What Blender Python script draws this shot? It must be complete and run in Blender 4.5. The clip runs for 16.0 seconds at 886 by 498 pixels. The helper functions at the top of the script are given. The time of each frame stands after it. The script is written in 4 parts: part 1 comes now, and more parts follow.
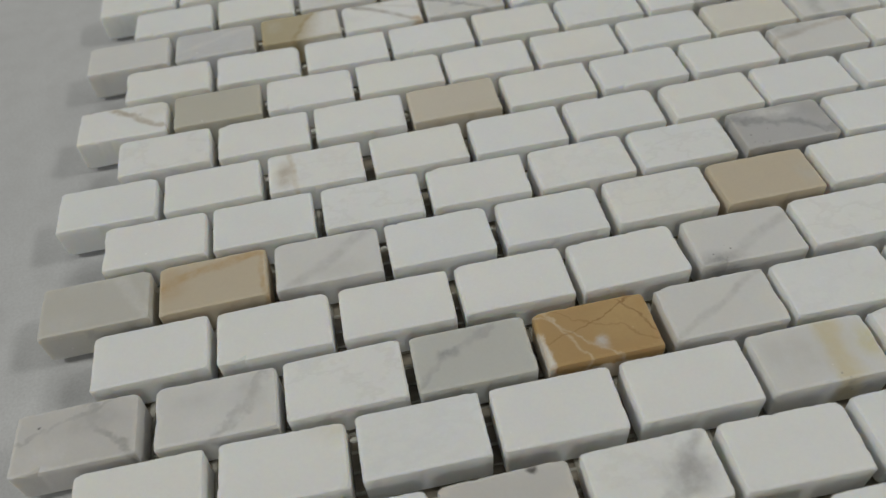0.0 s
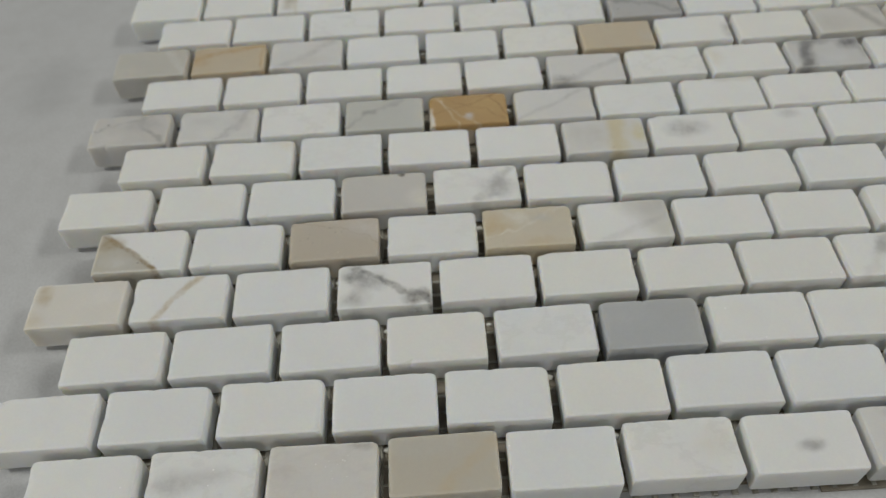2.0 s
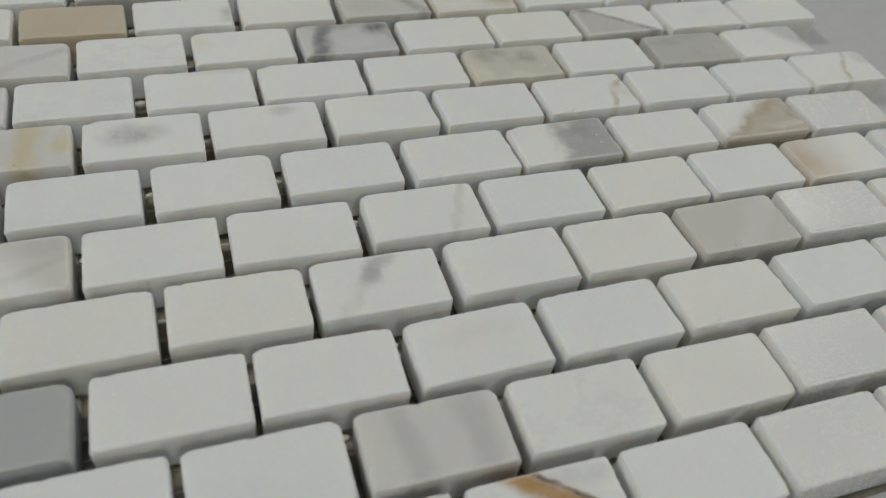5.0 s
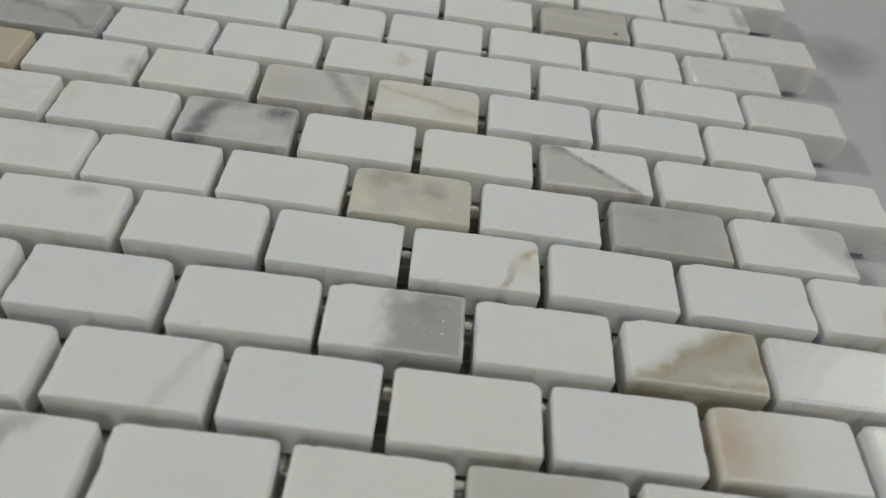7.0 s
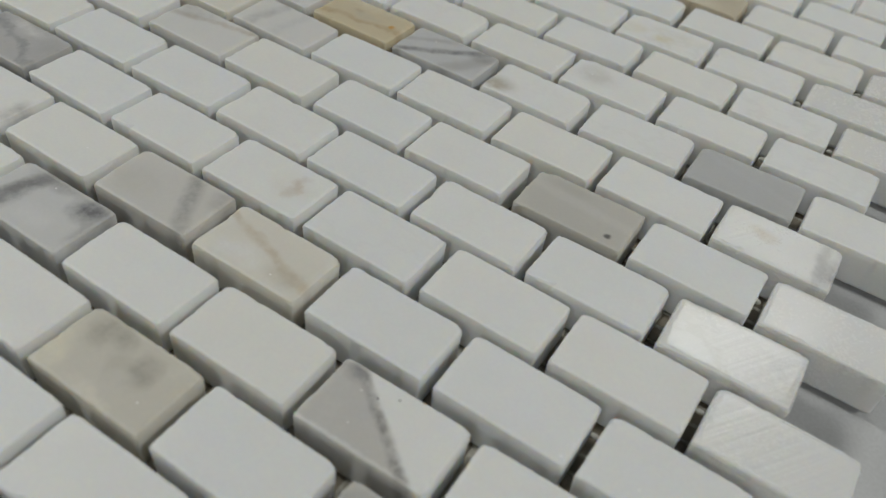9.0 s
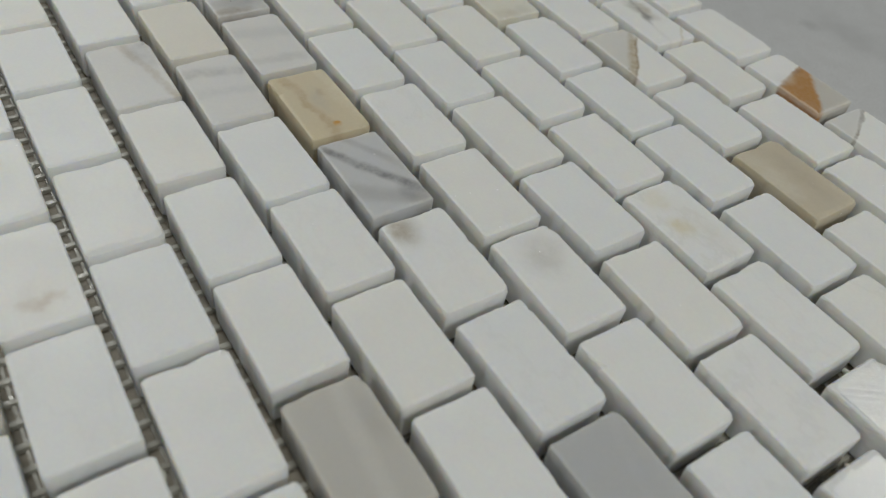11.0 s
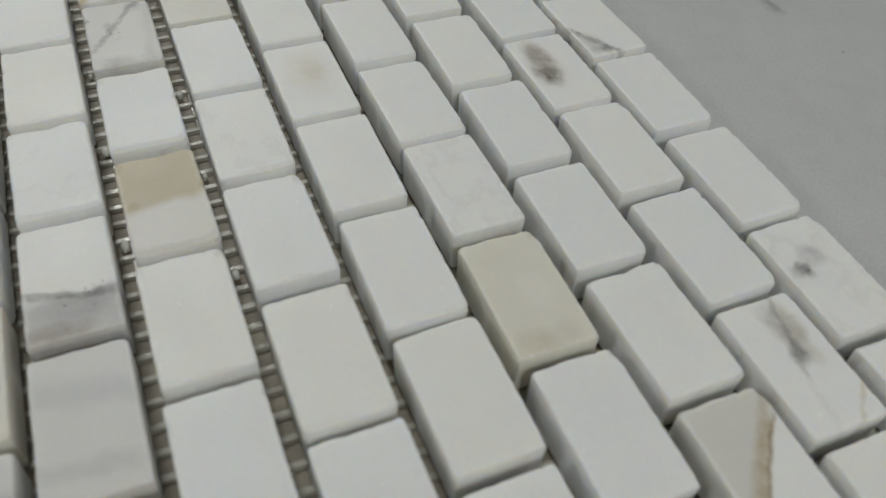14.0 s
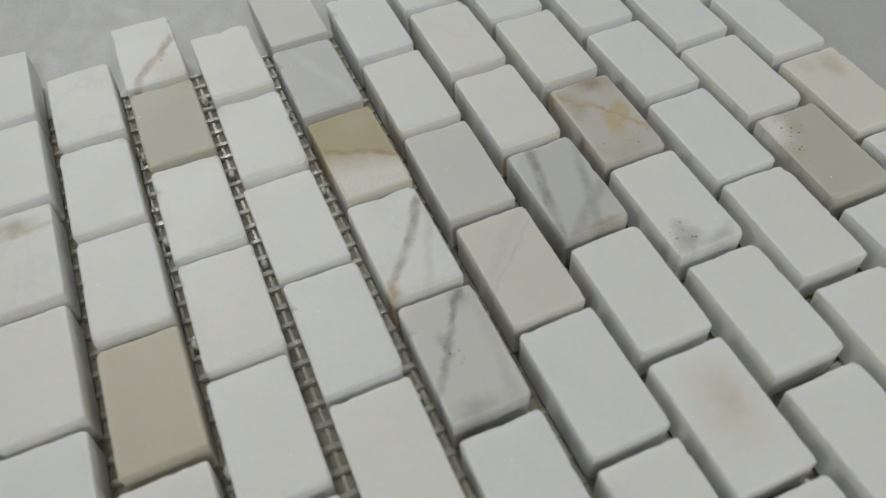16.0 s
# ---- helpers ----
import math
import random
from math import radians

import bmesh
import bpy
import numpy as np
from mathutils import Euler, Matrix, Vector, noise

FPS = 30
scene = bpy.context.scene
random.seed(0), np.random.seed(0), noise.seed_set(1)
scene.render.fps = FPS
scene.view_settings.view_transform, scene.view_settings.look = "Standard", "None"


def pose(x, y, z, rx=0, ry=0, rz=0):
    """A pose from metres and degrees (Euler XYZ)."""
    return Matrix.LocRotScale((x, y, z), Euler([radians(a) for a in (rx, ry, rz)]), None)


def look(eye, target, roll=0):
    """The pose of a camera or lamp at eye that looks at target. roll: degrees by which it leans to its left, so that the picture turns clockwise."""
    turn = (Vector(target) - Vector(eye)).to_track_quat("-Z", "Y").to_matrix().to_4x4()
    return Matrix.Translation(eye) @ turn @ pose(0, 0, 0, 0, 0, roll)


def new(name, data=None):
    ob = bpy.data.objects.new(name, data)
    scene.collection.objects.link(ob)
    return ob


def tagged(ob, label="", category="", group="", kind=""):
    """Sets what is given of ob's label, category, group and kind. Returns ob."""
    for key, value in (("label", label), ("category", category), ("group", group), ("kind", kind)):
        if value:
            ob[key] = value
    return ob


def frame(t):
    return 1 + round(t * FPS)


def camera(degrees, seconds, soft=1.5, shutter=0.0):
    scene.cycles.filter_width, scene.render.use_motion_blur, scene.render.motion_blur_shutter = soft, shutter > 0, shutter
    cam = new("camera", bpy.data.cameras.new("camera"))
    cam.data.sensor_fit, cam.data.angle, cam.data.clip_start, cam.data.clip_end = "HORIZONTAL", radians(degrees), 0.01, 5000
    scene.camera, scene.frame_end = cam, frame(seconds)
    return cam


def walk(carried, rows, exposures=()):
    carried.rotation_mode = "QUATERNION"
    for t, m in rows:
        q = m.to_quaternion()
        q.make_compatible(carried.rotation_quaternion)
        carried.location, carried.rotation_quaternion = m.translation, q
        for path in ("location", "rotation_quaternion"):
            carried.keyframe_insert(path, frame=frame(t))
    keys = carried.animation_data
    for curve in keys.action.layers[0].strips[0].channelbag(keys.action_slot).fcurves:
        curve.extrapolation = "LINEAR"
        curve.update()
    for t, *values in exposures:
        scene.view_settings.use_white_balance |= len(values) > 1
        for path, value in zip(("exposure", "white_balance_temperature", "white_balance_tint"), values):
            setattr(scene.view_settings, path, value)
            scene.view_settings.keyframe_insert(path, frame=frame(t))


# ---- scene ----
cam = camera(58.17, 16.0, soft=1.4)
cam.data.dof.use_dof, cam.data.dof.focus_distance, cam.data.dof.aperture_fstop = True, 0.135, 25.0
PATH = [
    (0, (0.06263, 0.02705, 0.11504), (42.053, 4.185, -10.988)),
    (0.5, (0.07477, 0.00283, 0.11753), (41.473, 3.182, -4.085)),
    (1, (0.07779, -0.01401, 0.12036), (40.741, 3.162, -2.393)),
    (1.5, (0.08095, -0.03393, 0.12788), (39.733, 2.831, -2.146)),
    (2, (0.08617, -0.05271, 0.13856), (39.561, 2.378, -2.816)),
    (2.5, (0.09937, -0.06954, 0.15060), (40.291, 1.236, -4.754)),
    (3, (0.11958, -0.06498, 0.14088), (41.201, -1.351, -9.355)),
    (3.5, (0.12472, -0.05153, 0.12288), (42.290, -3.523, -14.914)),
    (4, (0.13064, -0.04098, 0.10869), (43.726, -5.710, -21.062)),
    (6.5, (0.20284, -0.00919, 0.09174), (45.516, -7.274, -3.305)),
    (7, (0.22134, 0.00198, 0.09182), (45.494, -6.897, 3.708)),
    (7.5, (0.23945, 0.01584, 0.09257), (45.360, -6.727, 11.139)),
    (8, (0.25473, 0.03081, 0.09207), (45.511, -6.694, 18.376)),
    (8.5, (0.26815, 0.04813, 0.09211), (45.292, -6.151, 25.781)),
    (9, (0.28055, 0.06618, 0.09118), (46.029, -6.029, 33.146)),
    (11.5, (0.29462, 0.16620, 0.09187), (43.883, -6.070, 60.608)),
    (12, (0.28642, 0.19259, 0.09218), (43.139, -5.164, 62.183)),
    (12.5, (0.27301, 0.20082, 0.09235), (42.413, -4.368, 64.151)),
    (13, (0.25838, 0.20343, 0.09286), (41.779, -3.826, 65.598)),
    (13.5, (0.24115, 0.20351, 0.09161), (41.925, -3.720, 66.796)),
    (14, (0.22133, 0.20657, 0.08651), (42.007, -3.384, 67.456)),
    (14.5, (0.19766, 0.20874, 0.08515), (41.648, -2.683, 68.220)),
    (15, (0.17719, 0.20600, 0.08800), (41.530, -1.493, 68.117)),
    (15.5, (0.15615, 0.19868, 0.09054), (40.644, -0.122, 67.487)),
    (16, (0.14503, 0.18457, 0.09855), (38.480, 2.142, 66.679)),
]
walk(cam, [(t, pose(*place, *turn)) for t, place, turn in PATH], [(0.0, 0.01, 6560, 10.4), (2.5, 0.06, 6560, 10.4), (4.0, 0.01, 6530, 10.2), (6.5, 0.02, 6500, 10), (9.0, 0.02, 6480, 9.8), (12.0, 0.03, 6450, 9.6), (14.5, 0.03, 6470, 9.7), (16.0, 0.02, 6490, 9.8)])

# ---------------------------------------------------------------- light
world = bpy.data.worlds.new("room_light")
scene.world = world
world.use_nodes = True
world.node_tree.nodes["Background"].inputs[0].default_value = (0.80, 0.86, 0.90, 1)
world.node_tree.nodes["Background"].inputs[1].default_value = 0.02


def panel_lamp(x, y, z, w, h, watts, colour):
    data = bpy.data.lights.new("panel_lamp", "AREA")
    data.shape, data.size, data.size_y, data.energy, data.color = "RECTANGLE", w, h, watts, colour
    ob = new("panel_lamp", data)
    ob.matrix_world = look((x, y, z), (x, y, z - 1))
    return ob


CEILING = 1.85
PANELS = [(2.00, 0.10, 0.50, 0.50, 19.0), (1.85, 1.45, 0.45, 0.45, 7.5), (0.25, 2.15, 0.60, 0.60, 9.5), (-1.80, 0.10, 0.50, 0.50, 31.0), (0.25, -2.30, 0.60, 0.60, 17.0)]
for px, py, pw, ph, watts in PANELS:
    panel_lamp(px, py, CEILING - 0.03, pw, ph, watts, (0.992, 1.0, 0.947))

# ---------------------------------------------------------------- materials


class Nodes:
    """Short hand for building one node material."""

    def __init__(self, name):
        self.mat = bpy.data.materials.new(name)
        self.mat.use_nodes = True
        self.tree = self.mat.node_tree
        self.bsdf = self.tree.nodes["Principled BSDF"]

    def add(self, kind, **values):
        node = self.tree.nodes.new(kind)
        for key, value in values.items():
            setattr(node, key, value)
        return node

    def put(self, value, socket):
        if isinstance(value, bpy.types.NodeSocket):
            self.tree.links.new(value, socket)
        else:
            socket.default_value = value

    def math(self, op, a, b=0.0, clamp=False):
        node = self.add("ShaderNodeMath", operation=op, use_clamp=clamp)
        self.put(a, node.inputs[0])
        self.put(b, node.inputs[1])
        return node.outputs[0]

    def vec(self, op, a, b=(0, 0, 0)):
        node = self.add("ShaderNodeVectorMath", operation=op)
        self.put(a, node.inputs[0])
        self.put(b, node.inputs[1])
        return node.outputs["Value"] if op in ("LENGTH", "DOT_PRODUCT", "DISTANCE") else node.outputs["Vector"]

    def noise(self, where, scale, detail=3.0, rough=0.55, colour=False):
        node = self.add("ShaderNodeTexNoise")
        self.put(where, node.inputs["Vector"])
        node.inputs["Scale"].default_value = scale
        node.inputs["Detail"].default_value = detail
        node.inputs["Roughness"].default_value = rough
        return node.outputs["Color"] if colour else node.outputs["Fac"]

    def ramp(self, value, a, b, lo=0.0, hi=1.0):
        node = self.add("ShaderNodeMapRange", interpolation_type="SMOOTHSTEP")
        self.put(value, node.inputs["Value"])
        for key, v in zip(("From Min", "From Max", "To Min", "To Max"), (a, b, lo, hi)):
            node.inputs[key].default_value = v
        return node.outputs["Result"]

    def mix(self, fac, a, b):
        node = self.add("ShaderNodeMix", data_type="RGBA")
        self.put(fac, node.inputs["Factor"])
        for value, socket in ((a, node.inputs[6]), (b, node.inputs[7])):
            self.put((*value, 1) if isinstance(value, tuple) else value, socket)
        return node.outputs[2]

    def bump(self, height, strength, distance):
        node = self.add("ShaderNodeBump")
        node.inputs["Strength"].default_value = strength
        node.inputs["Distance"].default_value = distance
        self.put(height, node.inputs["Height"])
        self.put(node.outputs[0], self.bsdf.inputs["Normal"])


HALF_X, HALF_Y = 0.0097, 0.0058
WHITE, CREAM, BEIGE, TAN = (0.80, 0.808, 0.806), (0.73, 0.71, 0.655), (0.56, 0.49, 0.38), (0.57, 0.47, 0.31)
OCHRE, RUST, BROWN, DARK = (0.46, 0.30, 0.13), (0.36, 0.19, 0.06), (0.33, 0.25, 0.15), (0.10, 0.095, 0.09)
GREY, STEEL, GREIGE, PALE = (0.40, 0.40, 0.40), (0.51, 0.52, 0.53), (0.54, 0.53, 0.495), (0.68, 0.68, 0.675)
MAUVE, YELLOW, OLIVE, SMOKE = (0.59, 0.578, 0.56), (0.62, 0.54, 0.29), (0.50, 0.465, 0.38), (0.27, 0.27, 0.28)


def marble(name, base, feats=(), warp=0.2, vein=0.0, gloss=0.5):
    """Honed marble: base colour, soft clouds, and the veins of one tile.
    feats: ("stripe", x1, y1, x2, y2, width, colour, strength), ("patch", x1, y1, x2, y2, soft, colour, strength), coloured to the
    left of the way from 1 to 2, ("cloud", x, y, rx, ry, colour, strength), ("dots" or "flecks", x, y, rx, ry), ("under", height, colour, strength), below that height; x and y run from -1 to 1 over the tile."""
    n = Nodes(name)
    p = n.add("ShaderNodeTexCoord").outputs["Object"]
    chance = n.add("ShaderNodeObjectInfo").outputs["Random"]
    shift = n.vec("MULTIPLY", n.add("ShaderNodeCombineXYZ").outputs[0], (1, 1, 1))
    mix = n.tree.nodes[-2]
    for k, m in enumerate((3.1, 7.7, 1.9)):
        n.put(n.math("MULTIPLY", chance, m), mix.inputs[k])
    q = n.vec("ADD", p, shift)
    soft = n.noise(q, 110, 3.0)
    colour = n.mix(n.ramp(soft, 0.35, 0.75, 0.0, 0.35), base, tuple(v * w for v, w in zip(base, (0.93, 0.93, 0.92))))
    tint = n.ramp(n.math("FRACT", n.math("MULTIPLY", chance, 17.3)), 0.6, 1.0, 0.0, 0.10)
    colour = n.mix(tint, colour, tuple(v * w for v, w in zip(base, (0.95, 0.935, 0.90))))
    wisp = n.noise(n.vec("MULTIPLY", q, (1.0, 1.6, 1.0)), 75, 5.0, 0.6)
    ridge = n.ramp(n.math("ABSOLUTE", n.math("SUBTRACT", wisp, 0.5)), 0.0, 0.045, 1.0, 0.0)
    some = n.ramp(n.math("FRACT", n.math("MULTIPLY", chance, 41.7)), 0.75, 1.0, 0.0, 0.16)
    colour = n.mix(n.math("MULTIPLY", ridge, n.math("ADD", some, vein)), colour, (0.50, 0.49, 0.47))
    if feats:
        bend = n.vec("SUBTRACT", n.noise(q, 125, 3.0, 0.55, colour=True), (0.5, 0.5, 0.5))
        local = n.vec("MULTIPLY", p, (1 / HALF_X, 1 / HALF_Y, 0))
        local = n.vec("ADD", local, n.vec("MULTIPLY", bend, (warp * 2, warp * 2.4, 0)))
        fray = n.vec("SUBTRACT", n.noise(q, 640, 4.0, 0.7, colour=True), (0.5, 0.5, 0.5))
        local = n.vec("ADD", local, n.vec("MULTIPLY", fray, (warp * 0.35 + 0.03, warp * 0.55 + 0.05, 0)))
        rag = n.noise(q, 420, 4.0, 0.65)
        drift = n.ramp(n.noise(n.vec("ADD", q, (0.31, 0.17, 0.0)), 240, 5.0, 0.68), 0.32, 0.66, 0.6, 1.3)
        for kind, *f in feats:
            if kind == "under":
                depth, col, strength = f
                low = n.add("ShaderNodeSeparateXYZ")
                n.put(p, low.inputs[0])
                fac = n.ramp(n.math("ADD", low.outputs[2], n.math("MULTIPLY", n.math("SUBTRACT", rag, 0.5), 0.004)), depth - 0.0004, depth + 0.0004, strength, 0.0)
            elif kind in ("stripe", "patch"):
                x1, y1, x2, y2, wide, col, strength = f
                long = math.hypot(x2 - x1, y2 - y1)
                nx, ny = -(y2 - y1) / long, (x2 - x1) / long
                side = n.math("SUBTRACT", n.vec("DOT_PRODUCT", local, (nx, ny, 0)), nx * x1 + ny * y1)
                if kind == "stripe":
                    fac = n.ramp(n.math("ABSOLUTE", side), 0.15 * wide, wide, strength, 0.0)
                    fac = n.math("MULTIPLY", fac, n.ramp(rag, 0.25, 0.6, 0.75, 1.0) if wide > 0.25 else n.math("MULTIPLY", drift, n.ramp(rag, 0.32, 0.62, 0.6, 1.0)), clamp=True)
                else:
                    fac = n.ramp(side, -wide, wide, 0.0, strength)
                    fac = n.math("MULTIPLY", fac, n.ramp(rag, 0.2, 0.6, 0.88, 1.0))
            else:
                x, y, rx, ry = f[:4]
                away = n.vec("LENGTH", n.vec("MULTIPLY", n.vec("SUBTRACT", local, (x, y, 0)), (1 / rx, 1 / ry, 0)))
                if kind == "cloud":
                    col, strength = f[4:]
                    fac = n.ramp(away, 0.4, 1.3, strength, 0.0) if ry < 0.16 else n.math("MULTIPLY", n.ramp(away, 0.15, 1.25, strength, 0.0), n.math("MULTIPLY", drift, n.ramp(rag, 0.25, 0.6, 0.75, 1.0)), clamp=True)
                else:
                    cell = n.add("ShaderNodeTexVoronoi")
                    n.put(q, cell.inputs["Vector"])
                    cell.inputs["Scale"].default_value = 800
                    pit = n.ramp(cell.outputs["Distance"], 0.05, 0.22 if kind == "dots" else 0.12, 1.0, 0.0)
                    fac, col = n.math("MULTIPLY", pit, n.ramp(away, 0.4, 1.0, 0.85, 0.0)), (0.05, 0.04, 0.04)
                    if kind == "flecks":
                        col = (0.97, 0.97, 0.97)
            colour = n.mix(fac, colour, col)
    # paler stone along the worn upper edges, their bright edge highlight painted in too
    spot = n.add("ShaderNodeSeparateXYZ")
    n.put(p, spot.inputs[0])
    inner = n.math("MINIMUM", n.math("SUBTRACT", HALF_X, n.math("ABSOLUTE", spot.outputs[0])), n.math("SUBTRACT", HALF_Y - 0.00025, n.math("ABSOLUTE", spot.outputs[1])))
    rim_noise = n.noise(q, 950, 4.0, 0.7)
    rim = n.ramp(n.math("ADD", inner, n.math("MULTIPLY", n.math("SUBTRACT", rim_noise, 0.5), 0.0011)), 0.0003, 0.0007, 1.0, 0.0)
    rim = n.math("MULTIPLY", rim, n.ramp(spot.outputs[2], 0.0056, 0.0065))
    colour = n.mix(n.math("MULTIPLY", rim, 0.28), colour, tuple(min(0.92, v * 1.1 + 0.04) for v in base))
    grain = n.noise(q, 1900, 2.0)
    colour = n.mix(n.ramp(grain, 0.3, 0.7, 0.0, 0.10), colour, tuple(v * 0.82 for v in base))
    # crystal glints painted as near-white specks in the base colour
    glint = n.add("ShaderNodeTexVoronoi")
    n.put(q, glint.inputs["Vector"])
    glint.inputs["Scale"].default_value = 420
    pick = n.math("GREATER_THAN", n.math("MULTIPLY", n.add("ShaderNodeSeparateColor").outputs[0], 1.0), 0.76)
    n.put(glint.outputs["Color"], n.tree.nodes[-2].inputs[0])
    spark = n.math("MULTIPLY", n.ramp(glint.outputs["Distance"], 0.035, 0.085, 1.0, 0.0), pick)
    spark = n.math("MULTIPLY", spark, n.ramp(n.math("FRACT", n.math("MULTIPLY", chance, 23.9)), 0.15, 0.7))
    colour = n.mix(spark, colour, (0.96, 0.96, 0.96))
    n.put(colour, n.bsdf.inputs["Base Color"])
    slant = n.add("ShaderNodeVectorRotate")
    n.put(q, slant.inputs["Vector"])
    slant.inputs["Angle"].default_value = 0.6
    saw = n.noise(n.vec("MULTIPLY", slant.outputs[0], (1.0, 0.10, 1.0) if gloss > 0.35 else (1.0, 0.025, 1.0)), 1300 if gloss > 0.35 else 1000, 3.0)
    n.put(n.ramp(n.math("ADD", grain, n.math("MULTIPLY", soft, 0.6)), 0.4, 1.2, gloss - 0.07, gloss + 0.10), n.bsdf.inputs["Roughness"])
    n.bsdf.inputs["IOR"].default_value = 1.5
    n.bsdf.inputs["Subsurface Weight"].default_value = 0.65
    n.bsdf.inputs["Subsurface Radius"].default_value = (1.0, 0.84, 0.60)
    n.bsdf.inputs["Subsurface Scale"].default_value = 0.0030
    height = n.math("ADD", n.math("MULTIPLY", saw, 0.6), n.math("MULTIPLY", grain, 0.5 if gloss > 0.35 else 0.12))
    cut = n.ramp(spot.outputs[2], 0.0062, 0.0067, 3.2 if gloss > 0.35 else 1.2, 0.0)
    cut = n.math("MAXIMUM", cut, n.math("MULTIPLY", rim, 2.4))
    height = n.math("ADD", height, n.math("MULTIPLY", soft, 6.0 if gloss > 0.35 else 0.8))
    rough_side = n.noise(n.vec("MULTIPLY", q, (1.0, 1.0, 2.2)), 620, 4.0, 0.65)
    n.bump(n.math("ADD", height, n.math("MULTIPLY", cut, rough_side)), 0.10 if gloss > 0.35 else 0.36, 0.0003)
    return n.mat


def plain(name, base, rough, scale=40, depth=0.12, metal=0.0, bump=0.0):
    n = Nodes(name)
    p = n.add("ShaderNodeTexCoord").outputs["Object"]
    fac = n.ramp(n.noise(p, scale, 5.0), 0.3, 0.7)
    n.put(n.mix(fac, base, tuple(v * (1 - depth) for v in base)), n.bsdf.inputs["Base Color"])
    n.put(n.ramp(n.noise(p, scale * 6, 3.0), 0.3, 0.7, rough - 0.06, rough + 0.06), n.bsdf.inputs["Roughness"])
    n.bsdf.inputs["Metallic"].default_value = metal
    if bump:
        n.bump(n.noise(p, scale * 12, 3.0), bump, 0.001)
    return n.mat


# grey stains and short veins of the table top, with some of the sheet's shadow painted in: x, y, half sizes, strength
STAINS_AND_SHADE = [(0.320, 0.183, 0.016, 0.013, 0.65), (0.332, 0.150, 0.012, 0.010, 0.3), (0.096, 0.3390, 0.006, 0.0018, 0.7), (0.110, 0.3325, 0.005, 0.0018, 0.7), (0.196, 0.324, 0.005, 0.003, 0.35),
          (0.205, 0.331, 0.016, 0.009, 0.25), (0.111, -0.004, 0.0012, 0.004, 0.4), (0.07, 0.345, 0.02, 0.01, 0.25), (-0.02, 0.13, 0.012, 0.02, 0.2), (0.345, 0.06, 0.012, 0.02, 0.3)]


def tabletop_stone():
    """Pale grey stone-look slab, clouded, with a few thin dark veins and tiny scratches."""
    n = Nodes("table_stone")
    p = n.add("ShaderNodeTexCoord").outputs["Object"]
    cloud = n.ramp(n.noise(p, 7.0, 5.0), 0.3, 0.72)
    colour = n.mix(cloud, (0.57, 0.575, 0.585), (0.50, 0.51, 0.525))
    colour = n.mix(n.ramp(n.noise(p, 160, 4.0), 0.35, 0.75, 0.0, 0.5), colour, (0.475, 0.475, 0.48))
    wave = n.noise(n.vec("MULTIPLY", p, (1.0, 0.55, 1.0)), 4.5, 2.0, 0.5)
    line = n.ramp(n.math("ABSOLUTE", n.math("SUBTRACT", wave, 0.47)), 0.0, 0.004, 0.12, 0.0)
    wide = n.ramp(n.math("ABSOLUTE", n.math("SUBTRACT", wave, 0.47)), 0.0, 0.02, 0.22, 0.0)
    colour = n.mix(wide, colour, (0.33, 0.335, 0.35))
    colour = n.mix(line, colour, (0.22, 0.22, 0.24))
    bend = n.vec("MULTIPLY", n.vec("SUBTRACT", n.noise(p, 90, 4.0, 0.6, colour=True), (0.5, 0.5, 0.5)), (0.012, 0.012, 0))
    for x, y, rx, ry, strength in STAINS_AND_SHADE:
        away = n.vec("SUBTRACT", n.vec("ADD", p, bend), (x - 0.15, y - 0.15, 0))
        away = n.vec("LENGTH", n.vec("MULTIPLY", away, (1 / rx, 1 / ry, 0)))
        colour = n.mix(n.ramp(away, 0.1, 1.1, strength, 0.0), colour, (0.20, 0.205, 0.215))
    speck = n.add("ShaderNodeTexVoronoi")
    n.put(p, speck.inputs["Vector"])
    speck.inputs["Scale"].default_value = 130
    keep = n.ramp(n.noise(p, 30, 2.0), 0.62, 0.70)
    colour = n.mix(n.math("MULTIPLY", n.ramp(speck.outputs["Distance"], 0.05, 0.10, 0.7, 0.0), keep), colour, (0.18, 0.17, 0.16))
    grit = n.noise(p, 1700, 3.0, 0.6)
    colour = n.mix(n.ramp(grit, 0.35, 0.68, 0.0, 0.35), colour, (0.40, 0.402, 0.41))
    n.put(colour, n.bsdf.inputs["Base Color"])
    n.put(n.ramp(n.noise(p, 350, 3.0), 0.3, 0.7, 0.40, 0.58), n.bsdf.inputs["Roughness"])
    n.bump(n.math("ADD", grit, n.noise(p, 700, 3.0)), 0.28, 0.0003)
    return n.mat


def coated_net():
    n = Nodes("glue_coated_net")
    p = n.add("ShaderNodeTexCoord").outputs["Object"]
    n.put(n.mix(n.ramp(n.noise(p, 260, 3.0), 0.3, 0.7), (0.47, 0.46, 0.41), (0.30, 0.285, 0.24)), n.bsdf.inputs["Base Color"])
    n.put(n.ramp(n.noise(p, 500, 2.0), 0.3, 0.7, 0.24, 0.44), n.bsdf.inputs["Roughness"])
    n.bsdf.inputs["Subsurface Weight"].default_value = 0.3
    n.bsdf.inputs["Subsurface Radius"].default_value = (1, 1, 1)
    n.bsdf.inputs["Subsurface Scale"].default_value = 0.0008
    n.bump(n.noise(p, 1400, 2.0), 0.3, 0.0003)
    return n.mat


